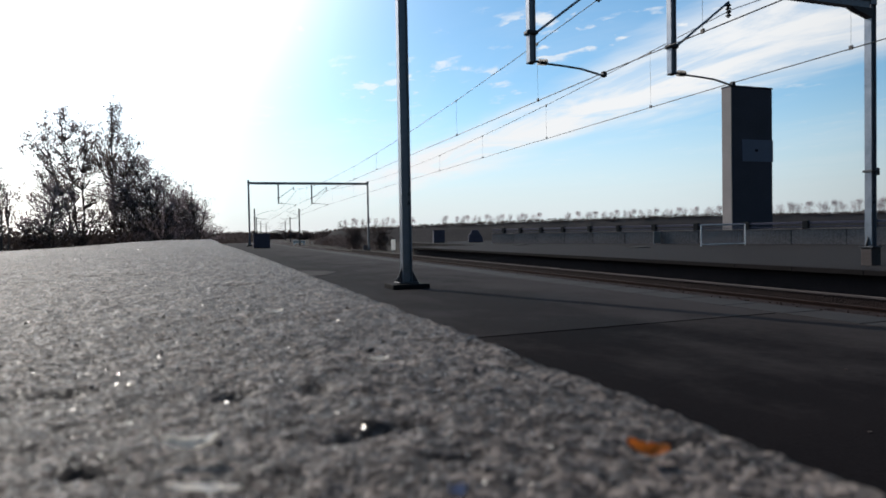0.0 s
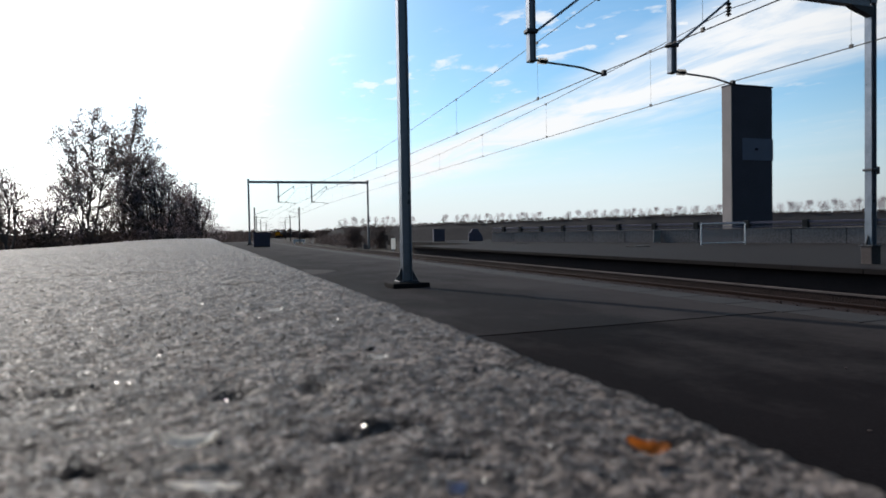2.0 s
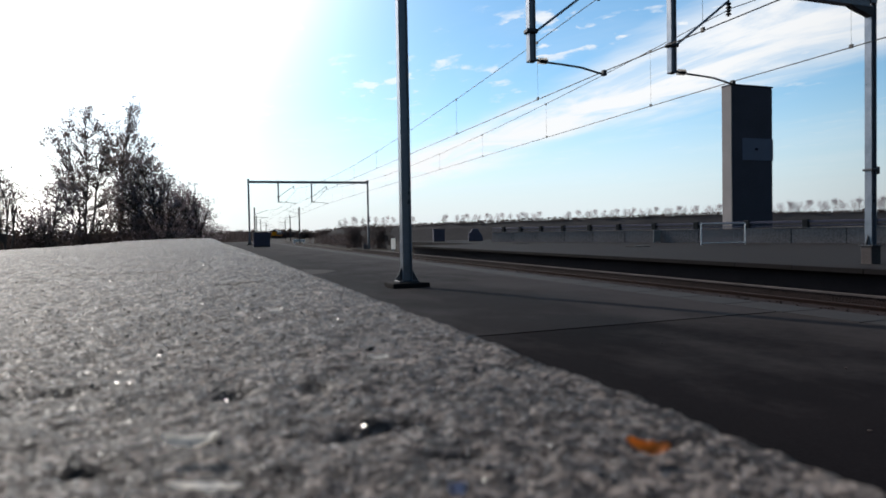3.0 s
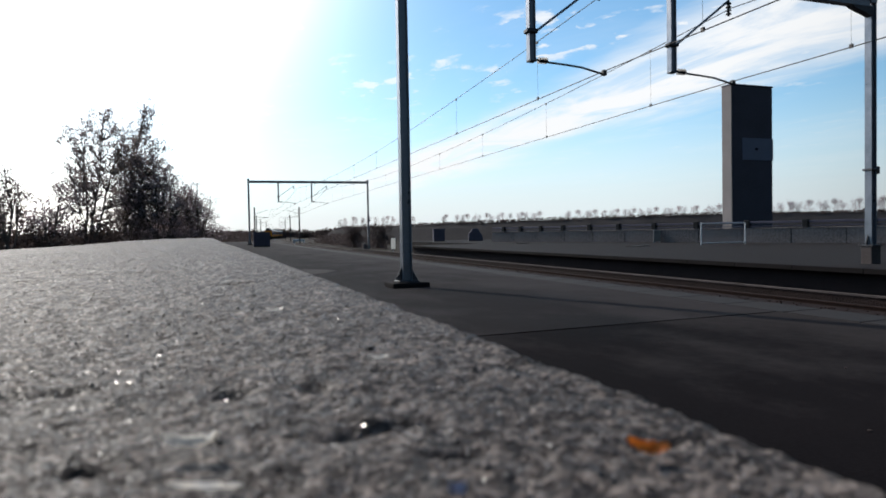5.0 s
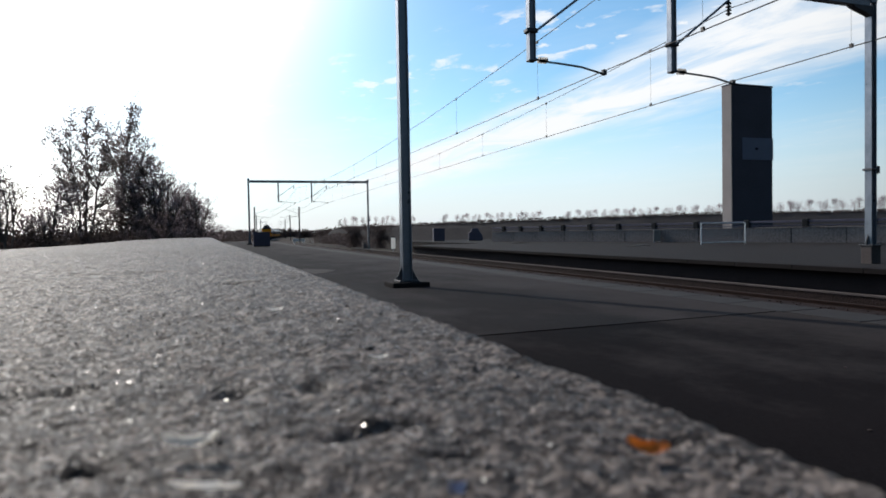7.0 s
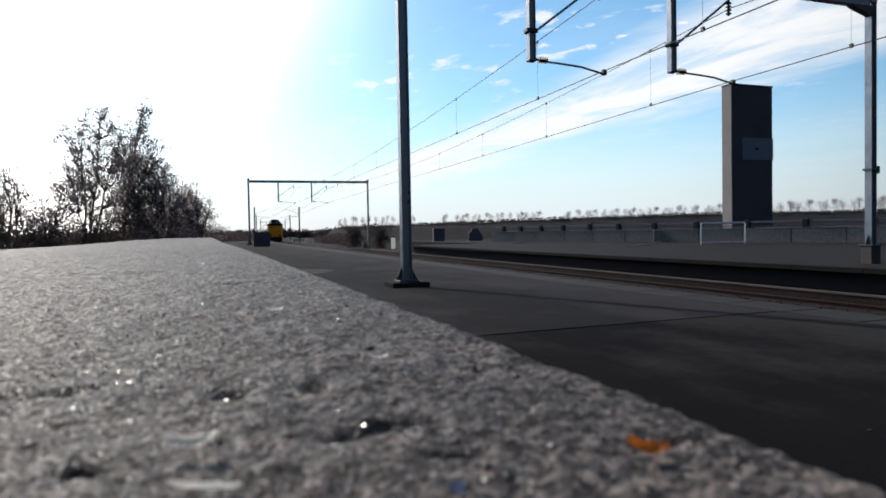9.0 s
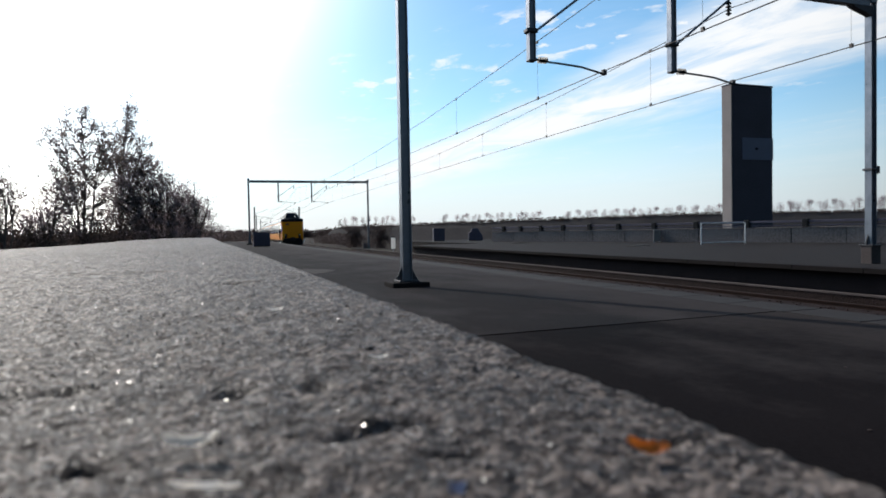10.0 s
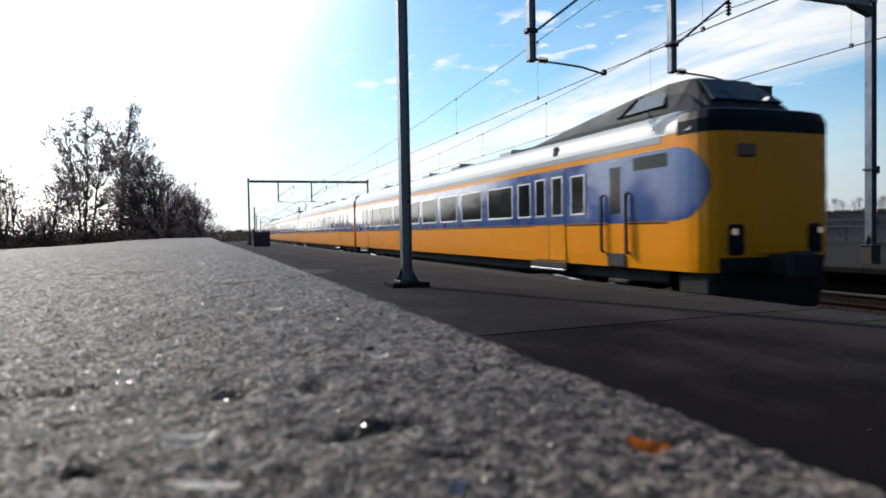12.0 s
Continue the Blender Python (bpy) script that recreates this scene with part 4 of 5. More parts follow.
def build_car(name, cab, label, motor):
    car = thing(name, None, label, "train car", "cars of the passing train")
    path = plan(cab)

    def low(a, b):
        return 1 if cab and (a[1] + b[1]) / 2 < 0.09 else 0
    lv = [(0.92, 0.02), (1.16, 0.004), (1.76, 0.0), (3.045, 0.0), (3.262, 0.0)]
    part("body", shell(path, lv, [low, 0, 0, 0], True), [M_YELLOW, M_UNDER], car, "glossy yellow painted car body")
    # blue window band with a rounded end on the nose
    for sx in (-1, 1):
        if cab:
            side = [(x, y) for x, y in path[: len(path) // 2] if y > 0.76]
            side = [p for p in side if p[1] > 1.0] + [(-HW, 0.75), (-1.368, 0.5), (-1.355, 0.4), (-1.34, 0.3), (-1.31, 0.22), (-1.27, 0.15), (-1.245, 0.125)]
            lo, hi = [], []
            for x, y in side:
                t = min(1.0, max(0.0, (y - 0.12) / 0.62))
                h = 0.6 * math.sqrt(max(0.004, 1 - (1 - t) ** 2))
                lo.append(2.38 - h), hi.append(2.42 + h)
        else:
            side = [(-HW, CAR - 0.26), (-HW, 0.27)]
            lo, hi = [1.78] * 2, [3.02] * 2
        part("window_band", strip([(x * -sx, y) for x, y in side], lo, hi, 0.004), M_BLUE, car, "deep blue window band")
        part("waist_line", box((sx * HW - 0.004, 1.0 if cab else 0.3, 1.735), (sx * HW + 0.006, CAR - 0.3, 1.765)), M_NAVY, car, "thin dark waist line")
        part("cove_panel", side_box(sx, HW - 0.01, HW + 0.007, 1.15 if cab else 0.3, CAR - 0.3, 3.135, 3.249, 0.002), M_ROOF, car, "light grey cove above the window band")
        part("gutter", box((sx * HW - 0.01, 1.0 if cab else 0.3, 3.25), (sx * HW + 0.016, CAR - 0.3, 3.275)), M_ALU, car)
    y0 = 0.42 if cab else 0.25
    # ahead of the cab the roof stays low, under the windscreen
    ends = (y0, y0 + 0.03, 0.9, 1.3, 1.9, 3.0) if cab else (y0, y0 + 0.03, 1.25)
    secs = [[(x, y, min(z, 3.56 + max(0.0, y - 0.42) * 0.25) if cab else z) for x, z in ROOF] for y in (*ends, *np.linspace(5.0, CAR - 1.25, 6), CAR - 0.28, CAR - 0.25)]
    part("roof", loft(secs), M_ROOF, car, "dull grey curved roof", smooth=True)
    for k, y in enumerate((9.5, 13.5, 17.2, 21.0, 24.2)):
        part("roof_vent", box((-0.45 - 0.1 * (k % 2), y - 0.45, 3.85), (0.45, y + 0.45, 4.03), 0.05), M_ROOF, car)
    part("underframe", add_box(box((-1.2, 1.2 if cab else 0.4, 0.66), (1.2, CAR - 0.4, 0.93), 0.03), (-1.05, 7.5, 0.3), (1.05, 18.5, 0.68), 0.05), M_UNDER, car, "grimy black underframe equipment")
    for y in (4.2, 22.8):
        add_bogie(car, y)
    # gangway bellows to the next car, widened to give the gap its dark shade
    part("bellows", box((-1.29, CAR - 0.248, 0.95), (1.29, CAR + 0.248, 3.7), 0.06), M_RUBBER, car, "black gangway bellows, widened to keep the gap between cars dark")
    wins = [3.9, 6.43, 7.9, 9.95, 12.0, 14.02, 16.05, 18.1, 20.1, 21.9, 23.1] if cab else [2.2, 3.6, 7.5, 9.45, 11.4, 13.4, 15.35, 17.3, 19.2, 21.0, 23.4, 24.8]
    for sx in (-1, 1):
        for y in wins:
            w = 0.5 if y in (3.9, 23.1, 2.2, 24.8) else 0.62 if y in (6.43, 3.6, 23.4) else 1.52
            add_window(car, sx, y, w)
        add_door(car, sx, 5.17 if cab else 5.2)
        if not cab:
            add_door(car, sx, 25.8 - 3.85)
        else:
            add_door(car, sx, 24.5)
    if motor:
        pan = part("pantograph", box((-0.9, 5.3, 3.95), (0.9, 6.9, 4.02), 0.02), M_DARKSTEEL, car, "raised pantograph on the roof")
        part("lower_arm", tube([(0, 6.8, 4.05), (0, 5.4, 4.55)], 0.04), M_DARKSTEEL, pan)
        part("upper_arm", tube([(0, 5.4, 4.55), (0, 6.5, 5.02)], 0.03), M_DARKSTEEL, pan)
        part("collector", tube([(-0.8, 6.5, 4.95), (-0.5, 6.5, 5.06), (0.5, 6.5, 5.06), (0.8, 6.5, 4.95)], 0.025), M_DARKSTEEL, pan)
    if cab:
        build_cab(car)
    return car


def build_cab(car):
    # dark band round the top of the nose
    part("nose_band", shell(NOSE, [(3.2, -0.004), (3.42, -0.004), (3.56, 0.05), (3.60, 0.14)], [0, 0, 0], True), M_NAVY, car, "dark band over the nose")
    # raised cab
    S = [(0.46, 3.5, 0.92, 0.84, 3.66), (0.56, 3.52, 1.02, 0.80, 3.78), (1.18, 3.58, 1.06, 0.60, 4.31), (1.32, 3.60, 1.07, 0.60, 4.36), (1.9, 3.64, 1.08, 0.60, 4.39), (3.0, 3.66, 1.08, 0.58, 4.33), (4.6, 3.68, 1.06, 0.55, 4.21), (6.6, 3.68, 1.0, 0.5, 4.04), (8.0, 3.7, 0.98, 0.45, 3.92)]
    secs = [[(-b, u, z0), (-b, u, min(z0 + 0.1, zt - 0.02)), (-(b * 0.35 + t * 0.65), u, z0 + (zt - z0) * 0.62), (-t, u, zt - 0.03), (-t * 0.7, u, zt), (t * 0.7, u, zt), (t, u, zt - 0.03), (b * 0.35 + t * 0.65, u, z0 + (zt - z0) * 0.62), (b, u, min(z0 + 0.1, zt - 0.02)), (b, u, z0)] for u, z0, b, t, zt in S]
    part("cab_hump", loft(secs, lambda i, k: 1 if i < 4 else 0), [M_HUMP, M_NAVY], car, "raised grey driver's cab fairing")
    # windscreen
    bm = bmesh.new()
    q = [(-0.76, 0.60, 3.82), (0.76, 0.60, 3.82), (0.56, 1.14, 4.28), (-0.56, 1.14, 4.28)]
    out = Vector((0, -0.62, 0.785)) * 0.012
    a = [bm.verts.new(Vector(p) - out) for p in q]
    b = [bm.verts.new(Vector(p) + out * 2.2) for p in q]
    bm.faces.new(b)
    bm.faces.new(a[::-1])
    for k in range(4):
        bm.faces.new((a[k], a[(k + 1) % 4], b[(k + 1) % 4], b[k]))
    bmesh.ops.recalc_face_normals(bm, faces=bm.faces)
    part("windscreen", bm, M_CABGLASS, car, "wide dark sloping windscreen")
    for s in (-1, 1):
        part("wiper", tube([(s * 0.22, 0.54, 3.80), (s * 0.40, 0.80, 4.02)], 0.014, sides=6), M_RUBBER, car)
        # slanting slot behind the cab's side window
        out = Vector((s * 0.69, 0, 0.72))
        for name, q, mat, label, proud in (
                ("fairing_slot", [(s * 1.00, 2.84, 3.86), (s * 1.00, 2.98, 3.86), (s * 0.64, 2.90, 4.22), (s * 0.64, 2.78, 4.22)], M_RUBBER, "black slanting slot in the fairing", 0.045),
                ("cab_side_window", [(s * 1.00, 1.55, 3.86), (s * 1.00, 2.70, 3.86), (s * 0.66, 2.66, 4.20), (s * 0.66, 1.85, 4.20)], M_CABSIDE, "slanting side window of the cab", 0.03)):
            bm = bmesh.new()
            a = [bm.verts.new(Vector(p) - out * 0.08) for p in q]
            b = [bm.verts.new(Vector(p) + out * proud) for p in q]
            bm.faces.new(b)
            bm.faces.new(a[::-1])
            for k in range(4):
                bm.faces.new((a[k], a[(k + 1) % 4], b[(k + 1) % 4], b[k]))
            bmesh.ops.recalc_face_normals(bm, faces=bm.faces)
            part(name, bm, mat, car, label)
        # grille slot on the cove and round-topped vent
        part("cove_vent", box((s * 1.345 - 0.02, 4.75, 3.30), (s * 1.345 + 0.03, 5.0, 3.54), 0.03), M_NAVY, car, "dark louvred vent on the roof cove")
        part("headlight_housing", box((s * 0.83 - 0.15, -0.045, 1.2), (s * 0.83 + 0.15, 0.08, 1.70), 0.04), M_NAVY, car)
        part("headlight", tube([(s * 0.91, -0.04, 1.58), (s * 0.91, -0.058, 1.58)], 0.06, 0.055, 14), M_LAMP, car, "small lit headlight")
        if s < 0:
            part("marker_lamp", box((s * 0.62 - 0.19, -0.035, 2.78), (s * 0.62 + 0.19, 0.03, 3.0), 0.03), M_LENS, car, "dark rectangular upper lamp")
        # cab door with its grab rails
        d = part("cab_door", side_box(s, HW - 0.006, HW + 0.009, 2.24, 2.80, 0.97, 2.98, 0.003), [M_BLUE], car, "narrow driver's door")
        part("cab_door_panel", side_box(s, HW, HW + 0.014, 2.24, 2.80, 1.12, 1.755, 0.003), M_YELLOW, d)
        part("cab_door_window", side_box(s, HW, HW + 0.016, 2.36, 2.70, 1.95, 2.85, 0.003), M_GLASS, d)
        for y in (2.10, 2.92):
            part("grab_rail", tube([(s * (HW + 0.01), y, 1.2), (s * (HW + 0.07), y, 1.22), (s * (HW + 0.07), y, 2.3), (s * (HW + 0.01), y, 2.32)], 0.034, sides=8), M_RUBBER, d, "black grab rail")
        # A black block stands in for the shade inside the step's recess.
        part("cab_step", add_box(box((s * (HW - 0.008) - 0.03, 2.22, 0.93), (s * (HW - 0.008) + 0.03, 2.80, 1.19), 0.01), (s * (HW - 0.08) - 0.07, 2.2, 0.62), (s * (HW - 0.08) + 0.07, 2.82, 0.68), 0.01), M_RUBBER, car, "step below the driver's door, its shaded recess done as a black block")
        part("number_panel", side_box(s, HW - 0.004, HW + 0.008, 1.0, 1.95, 2.72, 2.96), M_GLASS, car, "dark glazed panel on the blue band")
        part("buffer_fairing", box((s * 1.05 - 0.22, 0.1, 0.5), (s * 1.05 + 0.22, 0.9, 0.93), 0.08), M_UNDER, car)
    part("screen_lamp", tube([(0.40, 0.62, 3.86), (0.40, 0.57, 3.90)], 0.034, 0.03, 12), M_LIT, car, "small lit lamp low in the windscreen")
    part("gangway_door", box((-0.46, -0.035, 1.2), (0.46, 0.02, 3.16), 0.02), M_YELLOW, car, "closed yellow gangway door in the nose")
    part("snow_plough", add_box(box((-1.2, 0.15, 0.25), (1.2, 0.6, 0.93), 0.08), (-1.0, 0.0, 0.9), (1.0, 0.3, 1.17), 0.05), M_UNDER, car, "black lower nose fairing")
    cp = part("coupler", box((-0.22, -0.42, 0.86), (0.22, 0.3, 1.2), 0.05), M_BOGIE, car, "black automatic coupler")
    part("coupler_head", box((-0.3, -0.56, 0.8), (0.3, -0.4, 1.26), 0.06), M_BOGIE, cp)


CARS = []


def build_train():
    lead = build_car("lead_car", True, "yellow and blue driving car with a raised cab", False)
    mid = build_car("middle_car", False, "yellow and blue coach with a grey roof", False)
    motor = build_car("motor_car", False, "yellow and blue coach with a pantograph", True)
    CARS.extend([(lead, 0, False), (mid, 1, False), (motor, 2, False)])
    ident = Matrix.Identity(4)
    CARS.append((copy_thing(lead, ident), 3, True))
    CARS.append((copy_thing(lead, ident), 4, False))
    CARS.append((copy_thing(motor, ident), 5, False))
    CARS.append((copy_thing(lead, ident), 6, True))


build_train()

SPEED, FRONT_END = 37.4, 8.2


def car_pose(s, turned):
    """The pose of a car whose front stands s metres along the line; its two bogies follow the rails."""
    a, b = Vector((bend(TRACK_NEAR, s + 4.2), s + 4.2)), Vector((bend(TRACK_NEAR, s + 22.8), s + 22.8))
    d = (b - a).normalized()
    o = a - d * 4.2
    ang = math.degrees(math.atan2(-d.x, d.y))
    if turned:
        o = o + d * CAR
        ang += 180
    return pose(o.x, o.y, CAR_Z, 0, 0, ang)

# ---------------------------------------------------------------- across the tracks


def make_tower():
    t = thing("concrete_tower", pose(0, 0, 0), "tall dark clad slab tower with a faded blue panel", "tower")
    y = 34.0
    part("shaft", box((32.87, y, 0.0), (36.32, y + 0.84, 10.33), 0.02), M_TOWER, t, "dark clad shaft")
    # A thin skin carries the sunlit tone of this side.
    part("fin", box((32.80, y + 0.02, 0.0), (32.868, y + 0.86, 10.36), 0.01), M_TOWERSIDE, t, "side of the shaft, coloured paler grey for the sun on it")
    part("coping", box((32.78, y - 0.03, 10.361), (36.36, y + 0.88, 10.46), 0.01), M_TOWER, t)
    p = part("panel", box((33.68, y - 0.05, 5.45), (36.33, y - 0.002, 6.92), 0.01), M_PANEL, t, "pale faded blue panel")
    part("panel_mark", box((34.75, y - 0.065, 6.12), (35.0, y - 0.051, 6.28), 0.005), M_NAVY, p, "small dark mark")


WALL_A, WALL_B = Vector((38.5, 9.0)), Vector((24.5, 56.2))


def make_wall():
    d = (WALL_B - WALL_A)
    length = d.length
    ang = math.degrees(math.atan2(-d.x, d.y))
    w = thing("retaining_wall", pose(WALL_A.x, WALL_A.y, 0, 0, 0, ang), "stained grey concrete parapet wall with a dark rail", "wall", kind="structure")
    k, y = 0, 0.0
    rng = random.Random(2)
    panel = mesh_of("wall_panel", box((0, 0.012, -0.02), (0.25, 2.988, 0.86), 0.02), M_RETWALL)
    while y < length - 3:
        part("wall_panel", panel, None, w, at=pose(rng.uniform(-0.012, 0.012), y, 0))
        y += 3
    part("coping", box((-0.04, 0, 0.861), (0.29, y, 0.93), 0.015), M_RETWALL, w)
    post = mesh_of("post", box((-0.06, -0.16, 0.93), (0.24, 0.16, 1.40), 0.015), M_UNDER)
    for yy in (2.5, 6.0, 9.5, 13.0, 16.7, 20.2, 23.7, 27.2, 30.5, 33.6, 36.4, 39.2, 41.7, 44.2, 46.4):
        part("post", post, None, w, at=pose(0, yy, 0))
    part("rail", box((0.06, 0, 1.20), (0.19, y, 1.33), 0.01), M_CABINET, w, "dark horizontal guard rail")
    part("rail", box((0.09, 0, 1.0), (0.16, y, 1.06), 0.01), M_CABINET, w)


def make_fence():
    f = thing("fence_panel", pose(26.5, 29.8, 0.02, 0, 0, -2), "white tubular steel fence panel with wire mesh", "fence")
    w, h = 3.1, 1.22
    for x in (0, w):
        part("post", tube([(x, 0, 0), (x, 0, h)], 0.035), M_WHITE, f)
    for z in (0.1, h):
        part("rail", tube([(0, 0, z), (w, 0, z)], 0.03), M_WHITE, f)
    bm = bmesh.new()
    for k in range(1, 26):
        add_tube(bm, [(w * k / 26, 0, 0.1), (w * k / 26, 0, h)], 0.004, sides=4)
    for k in range(1, 10):
        add_tube(bm, [(0, 0, 0.1 + (h - 0.1) * k / 10), (w, 0, 0.1 + (h - 0.1) * k / 10)], 0.004, sides=4)
    tagged(part("wire_mesh", bm, M_GALV, f), kind="stuff")


def make_cabinet(m, w, d, h, label, roof=0.06):
    c = thing("equipment_cabinet", m, label, "cabinet", "trackside cabinets")
    part("body", box((-w / 2, -d / 2, 0.06), (w / 2, d / 2, h), 0.03), M_CABINET, c)
    part("plinth", box((-w / 2 - 0.03, -d / 2 - 0.03, 0), (w / 2 + 0.03, d / 2 + 0.03, 0.06)), M_RETWALL, c)
    part("lid", box((-w / 2 - 0.05, -d / 2 - 0.05, h), (w / 2 + 0.05, d / 2 + 0.05, h + roof), 0.02), M_CABINET, c)
    for s in (-1, 1):
        dr = part("door", box((min(s * 0.02, s * (w / 2 - 0.05)), -d / 2 - 0.018, 0.12), (max(s * 0.02, s * (w / 2 - 0.05)), -d / 2, h - 0.06), 0.006), M_CABINET, c)
        part("handle", box((s * 0.08 - 0.015, -d / 2 - 0.04, h * 0.5), (s * 0.08 + 0.015, -d / 2 - 0.018, h * 0.5 + 0.14), 0.005), M_DARKSTEEL, dr)


def make_small_things():
    make_cabinet(on_line(3.95, 60.0, 0), 1.42, 0.7, 1.22, "dark purple-grey trackside cabinet on the platform")
    make_cabinet(pose(23.5, 65.8, 0, 0, 0, -10), 1.2, 0.7, 1.3, "dark trackside cabinet on the deck")
    c = thing("sheeted_stack", pose(27.0, 64.0, 0, 0, 0, -20), "dark hump-shaped stack standing on the deck", "stack")
    bm = bmesh.new()
    prof = [(-0.75, 0), (-0.72, 0.85), (-0.45, 1.0), (-0.38, 1.3), (0.25, 1.32), (0.42, 1.0), (0.75, 0.55), (0.8, 0)]
    a = [bm.verts.new((x, -0.4, z)) for x, z in prof]
    b = [bm.verts.new((x, 0.4, z)) for x, z in prof]
    for k in range(len(prof)):
        bm.faces.new((a[k], a[(k + 1) % len(prof)], b[(k + 1) % len(prof)], b[k]))
    bm.faces.new(a)
    bm.faces.new(b)
    bmesh.ops.recalc_face_normals(bm, faces=bm.faces)
    bmesh.ops.bevel(bm, geom=bm.edges[:], offset=0.04, segments=1, affect="EDGES")
    part("cover", bm, M_CABINET, c)
    s = thing("white_sign", on_line(16.05, 60.0, -0.87), "small white trackside sign on a post", "sign")
    part("post", tube([(0, 0, 0), (0, 0, 1.35)], 0.03), M_GALV, s)
    part("plate", box((-0.2, -0.05, 0.35), (0.2, -0.03, 1.38), 0.01), M_SIGN, s, "white plate, made translucent so that the sun behind brightens it")
    b = thing("relay_box", on_line(15.4, 70.0, -0.9), "small pale grey relay box beside the track", "relay box")
    part("body", box((-0.25, -0.2, 0), (0.25, 0.2, 0.75), 0.04), M_RETWALL, b)
    part("lid", box((-0.28, -0.23, 0.75), (0.28, 0.23, 0.8), 0.01), M_RETWALL, b)
    w = thing("white_barrier", on_line(14.6, 135.0, -0.85), "long white barrier beside the far track", "barrier")
    part("beam", box((-1.6, -0.15, 0.42), (0.7, 0.15, 0.85), 0.05), M_WHITE, w)
    for x in (-1.4, 0.5):
        part("leg", box((x - 0.1, -0.2, 0), (x + 0.1, 0.2, 0.42), 0.03), M_WHITE, w)
    for x, y in ((22.9, 45.5), (23.1, 31.0)):
        t = thing("drain_cover", pose(x, y, 0, 0, 0, 8), "low dark iron cover on the deck", "drain cover", "deck covers")
        part("rim", box((-0.55, -0.4, 0), (0.55, 0.4, 0.035), 0.01), M_UNDER, t)
        part("lid", box((-0.45, -0.3, 0.035), (0.45, 0.3, 0.055), 0.01), M_UNDER, t)


def make_scraps():
    rng = random.Random(9)
    for x, y in ((3.92, 4.92), (4.4, 3.47), (3.19, 2.38)):
        bm = bmesh.new()
        v = [bm.verts.new((a * 0.011 + rng.uniform(-0.003, 0.003), b * 0.008 + rng.uniform(-0.004, 0.004), 0.004 + rng.uniform(0, 0.008))) for a, b in ((-1, -1), (1, -1), (1, 1), (-1, 1))]
        f = bm.faces.new(v)
        e = bmesh.ops.extrude_face_region(bm, geom=[f])
        bmesh.ops.translate(bm, vec=(0, 0, 0.003), verts=[q for q in e["geom"] if isinstance(q, bmesh.types.BMVert)])
        bmesh.ops.recalc_face_normals(bm, faces=bm.faces)
        tagged(part("paper_scrap", bm, M_SLEEPER, at=pose(x, y, -0.03 + 0.0038 * (x + 1.3) - (0.004 if y < 6 else 0.0), 0, 0, rng.uniform(0, 180))), "tiny pale paper scrap on the dark asphalt", "litter", "scraps of litter on the platform")


def make_board():
    b = thing("pale_board", pose(29.6, 37.6, 0, 0, 0, 16), "pale weathered board standing against the parapet", "board")
    part("panel", box((-0.38, -0.03, 0.08), (0.38, 0.03, 0.88), 0.01), M_SLAB_PALE, b)
    for x in (-0.3, 0.3):
        part("leg", box((x - 0.03, -0.03, 0), (x + 0.03, 0.03, 0.08)), M_GALV, b)


make_scraps()
make_board()
make_tower()
make_wall()
make_fence()
make_small_things()

# ---------------------------------------------------------------- distance


def dike_crest(f):
    """The top of the bank, which runs to the right and gains height."""
    return Vector((40 + 260 * f ** 1.2, 215 - 120 * f, 2.5 + 2.3 * min(1, f * 2.2) + 0.5 * noise.noise(Vector((f * 21, 0, 0)))))


def make_dike():
    bm = bmesh.new()
    rings = []
    n = Vector((0.45, 0.9, 0)).normalized()
    for k in range(61):
        c = dike_crest(k / 60)
        top, c.z = c.z, 0.0
        rings.append([bm.verts.new(c + n * o + Vector((0, 0, z))) for o, z in ((-14, -1.5), (-5, top * 0.6), (0, top), (6, top), (20, -1.5))])
    for a, b in zip(rings, rings[1:]):
        for i in range(4):
            bm.faces.new((a[i], a[i + 1], b[i + 1], b[i]))
    bmesh.ops.recalc_face_normals(bm, faces=bm.faces)
    tagged(part("dike", bm, M_DIKE), "long dark grassy dike on the skyline", "dike", kind="structure")


def twig_clump(vs, fs, c, r, n, size, rng, flat=0.75):
    for _ in range(n):
        d = Vector((rng.gauss(0, 1), rng.gauss(0, 1), rng.gauss(0, flat))).normalized() * r * rng.random() ** 0.45
        p = c + d
        u = Vector((rng.gauss(0, 1), rng.gauss(0, 1), rng.gauss(0, 1))).normalized() * size * rng.uniform(0.6, 1.3)
        v = u.orthogonal().normalized() * size * rng.uniform(0.35, 0.8)
        k = len(vs)
        vs += [tuple(p - u * 0.5), tuple(p + v * 0.5), tuple(p + u * 0.5), tuple(p - v * 0.5)]
        fs.append((k, k + 1, k + 2, k + 3))


def make_belt(name, pts, height, depth, per, size, mat, label, cat, seed):
    """A belt of scrub along the points, ragged on top."""
    rng = random.Random(seed)
    vs, fs = [], []
    for a, b in zip(pts, pts[1:]):
        a, b = Vector(a), Vector(b)
        n = int((b - a).length * per)
        for _ in range(n):
            p = a.lerp(b, rng.random())
            h = height * (0.55 + 0.6 * abs(noise.noise(Vector((p.x * 0.12, p.y * 0.12, seed)))) + 0.25 * rng.random())
            q = Vector((p.x + rng.gauss(0, depth), p.y + rng.gauss(0, depth), p.z))
            twig_clump(vs, fs, q + Vector((0, 0, h * rng.uniform(0.1, 0.85))), height * 0.22, 9, size, rng)
    return tagged(new(name, py_mesh(name, vs, fs, mat)), label, cat, kind="stuff")


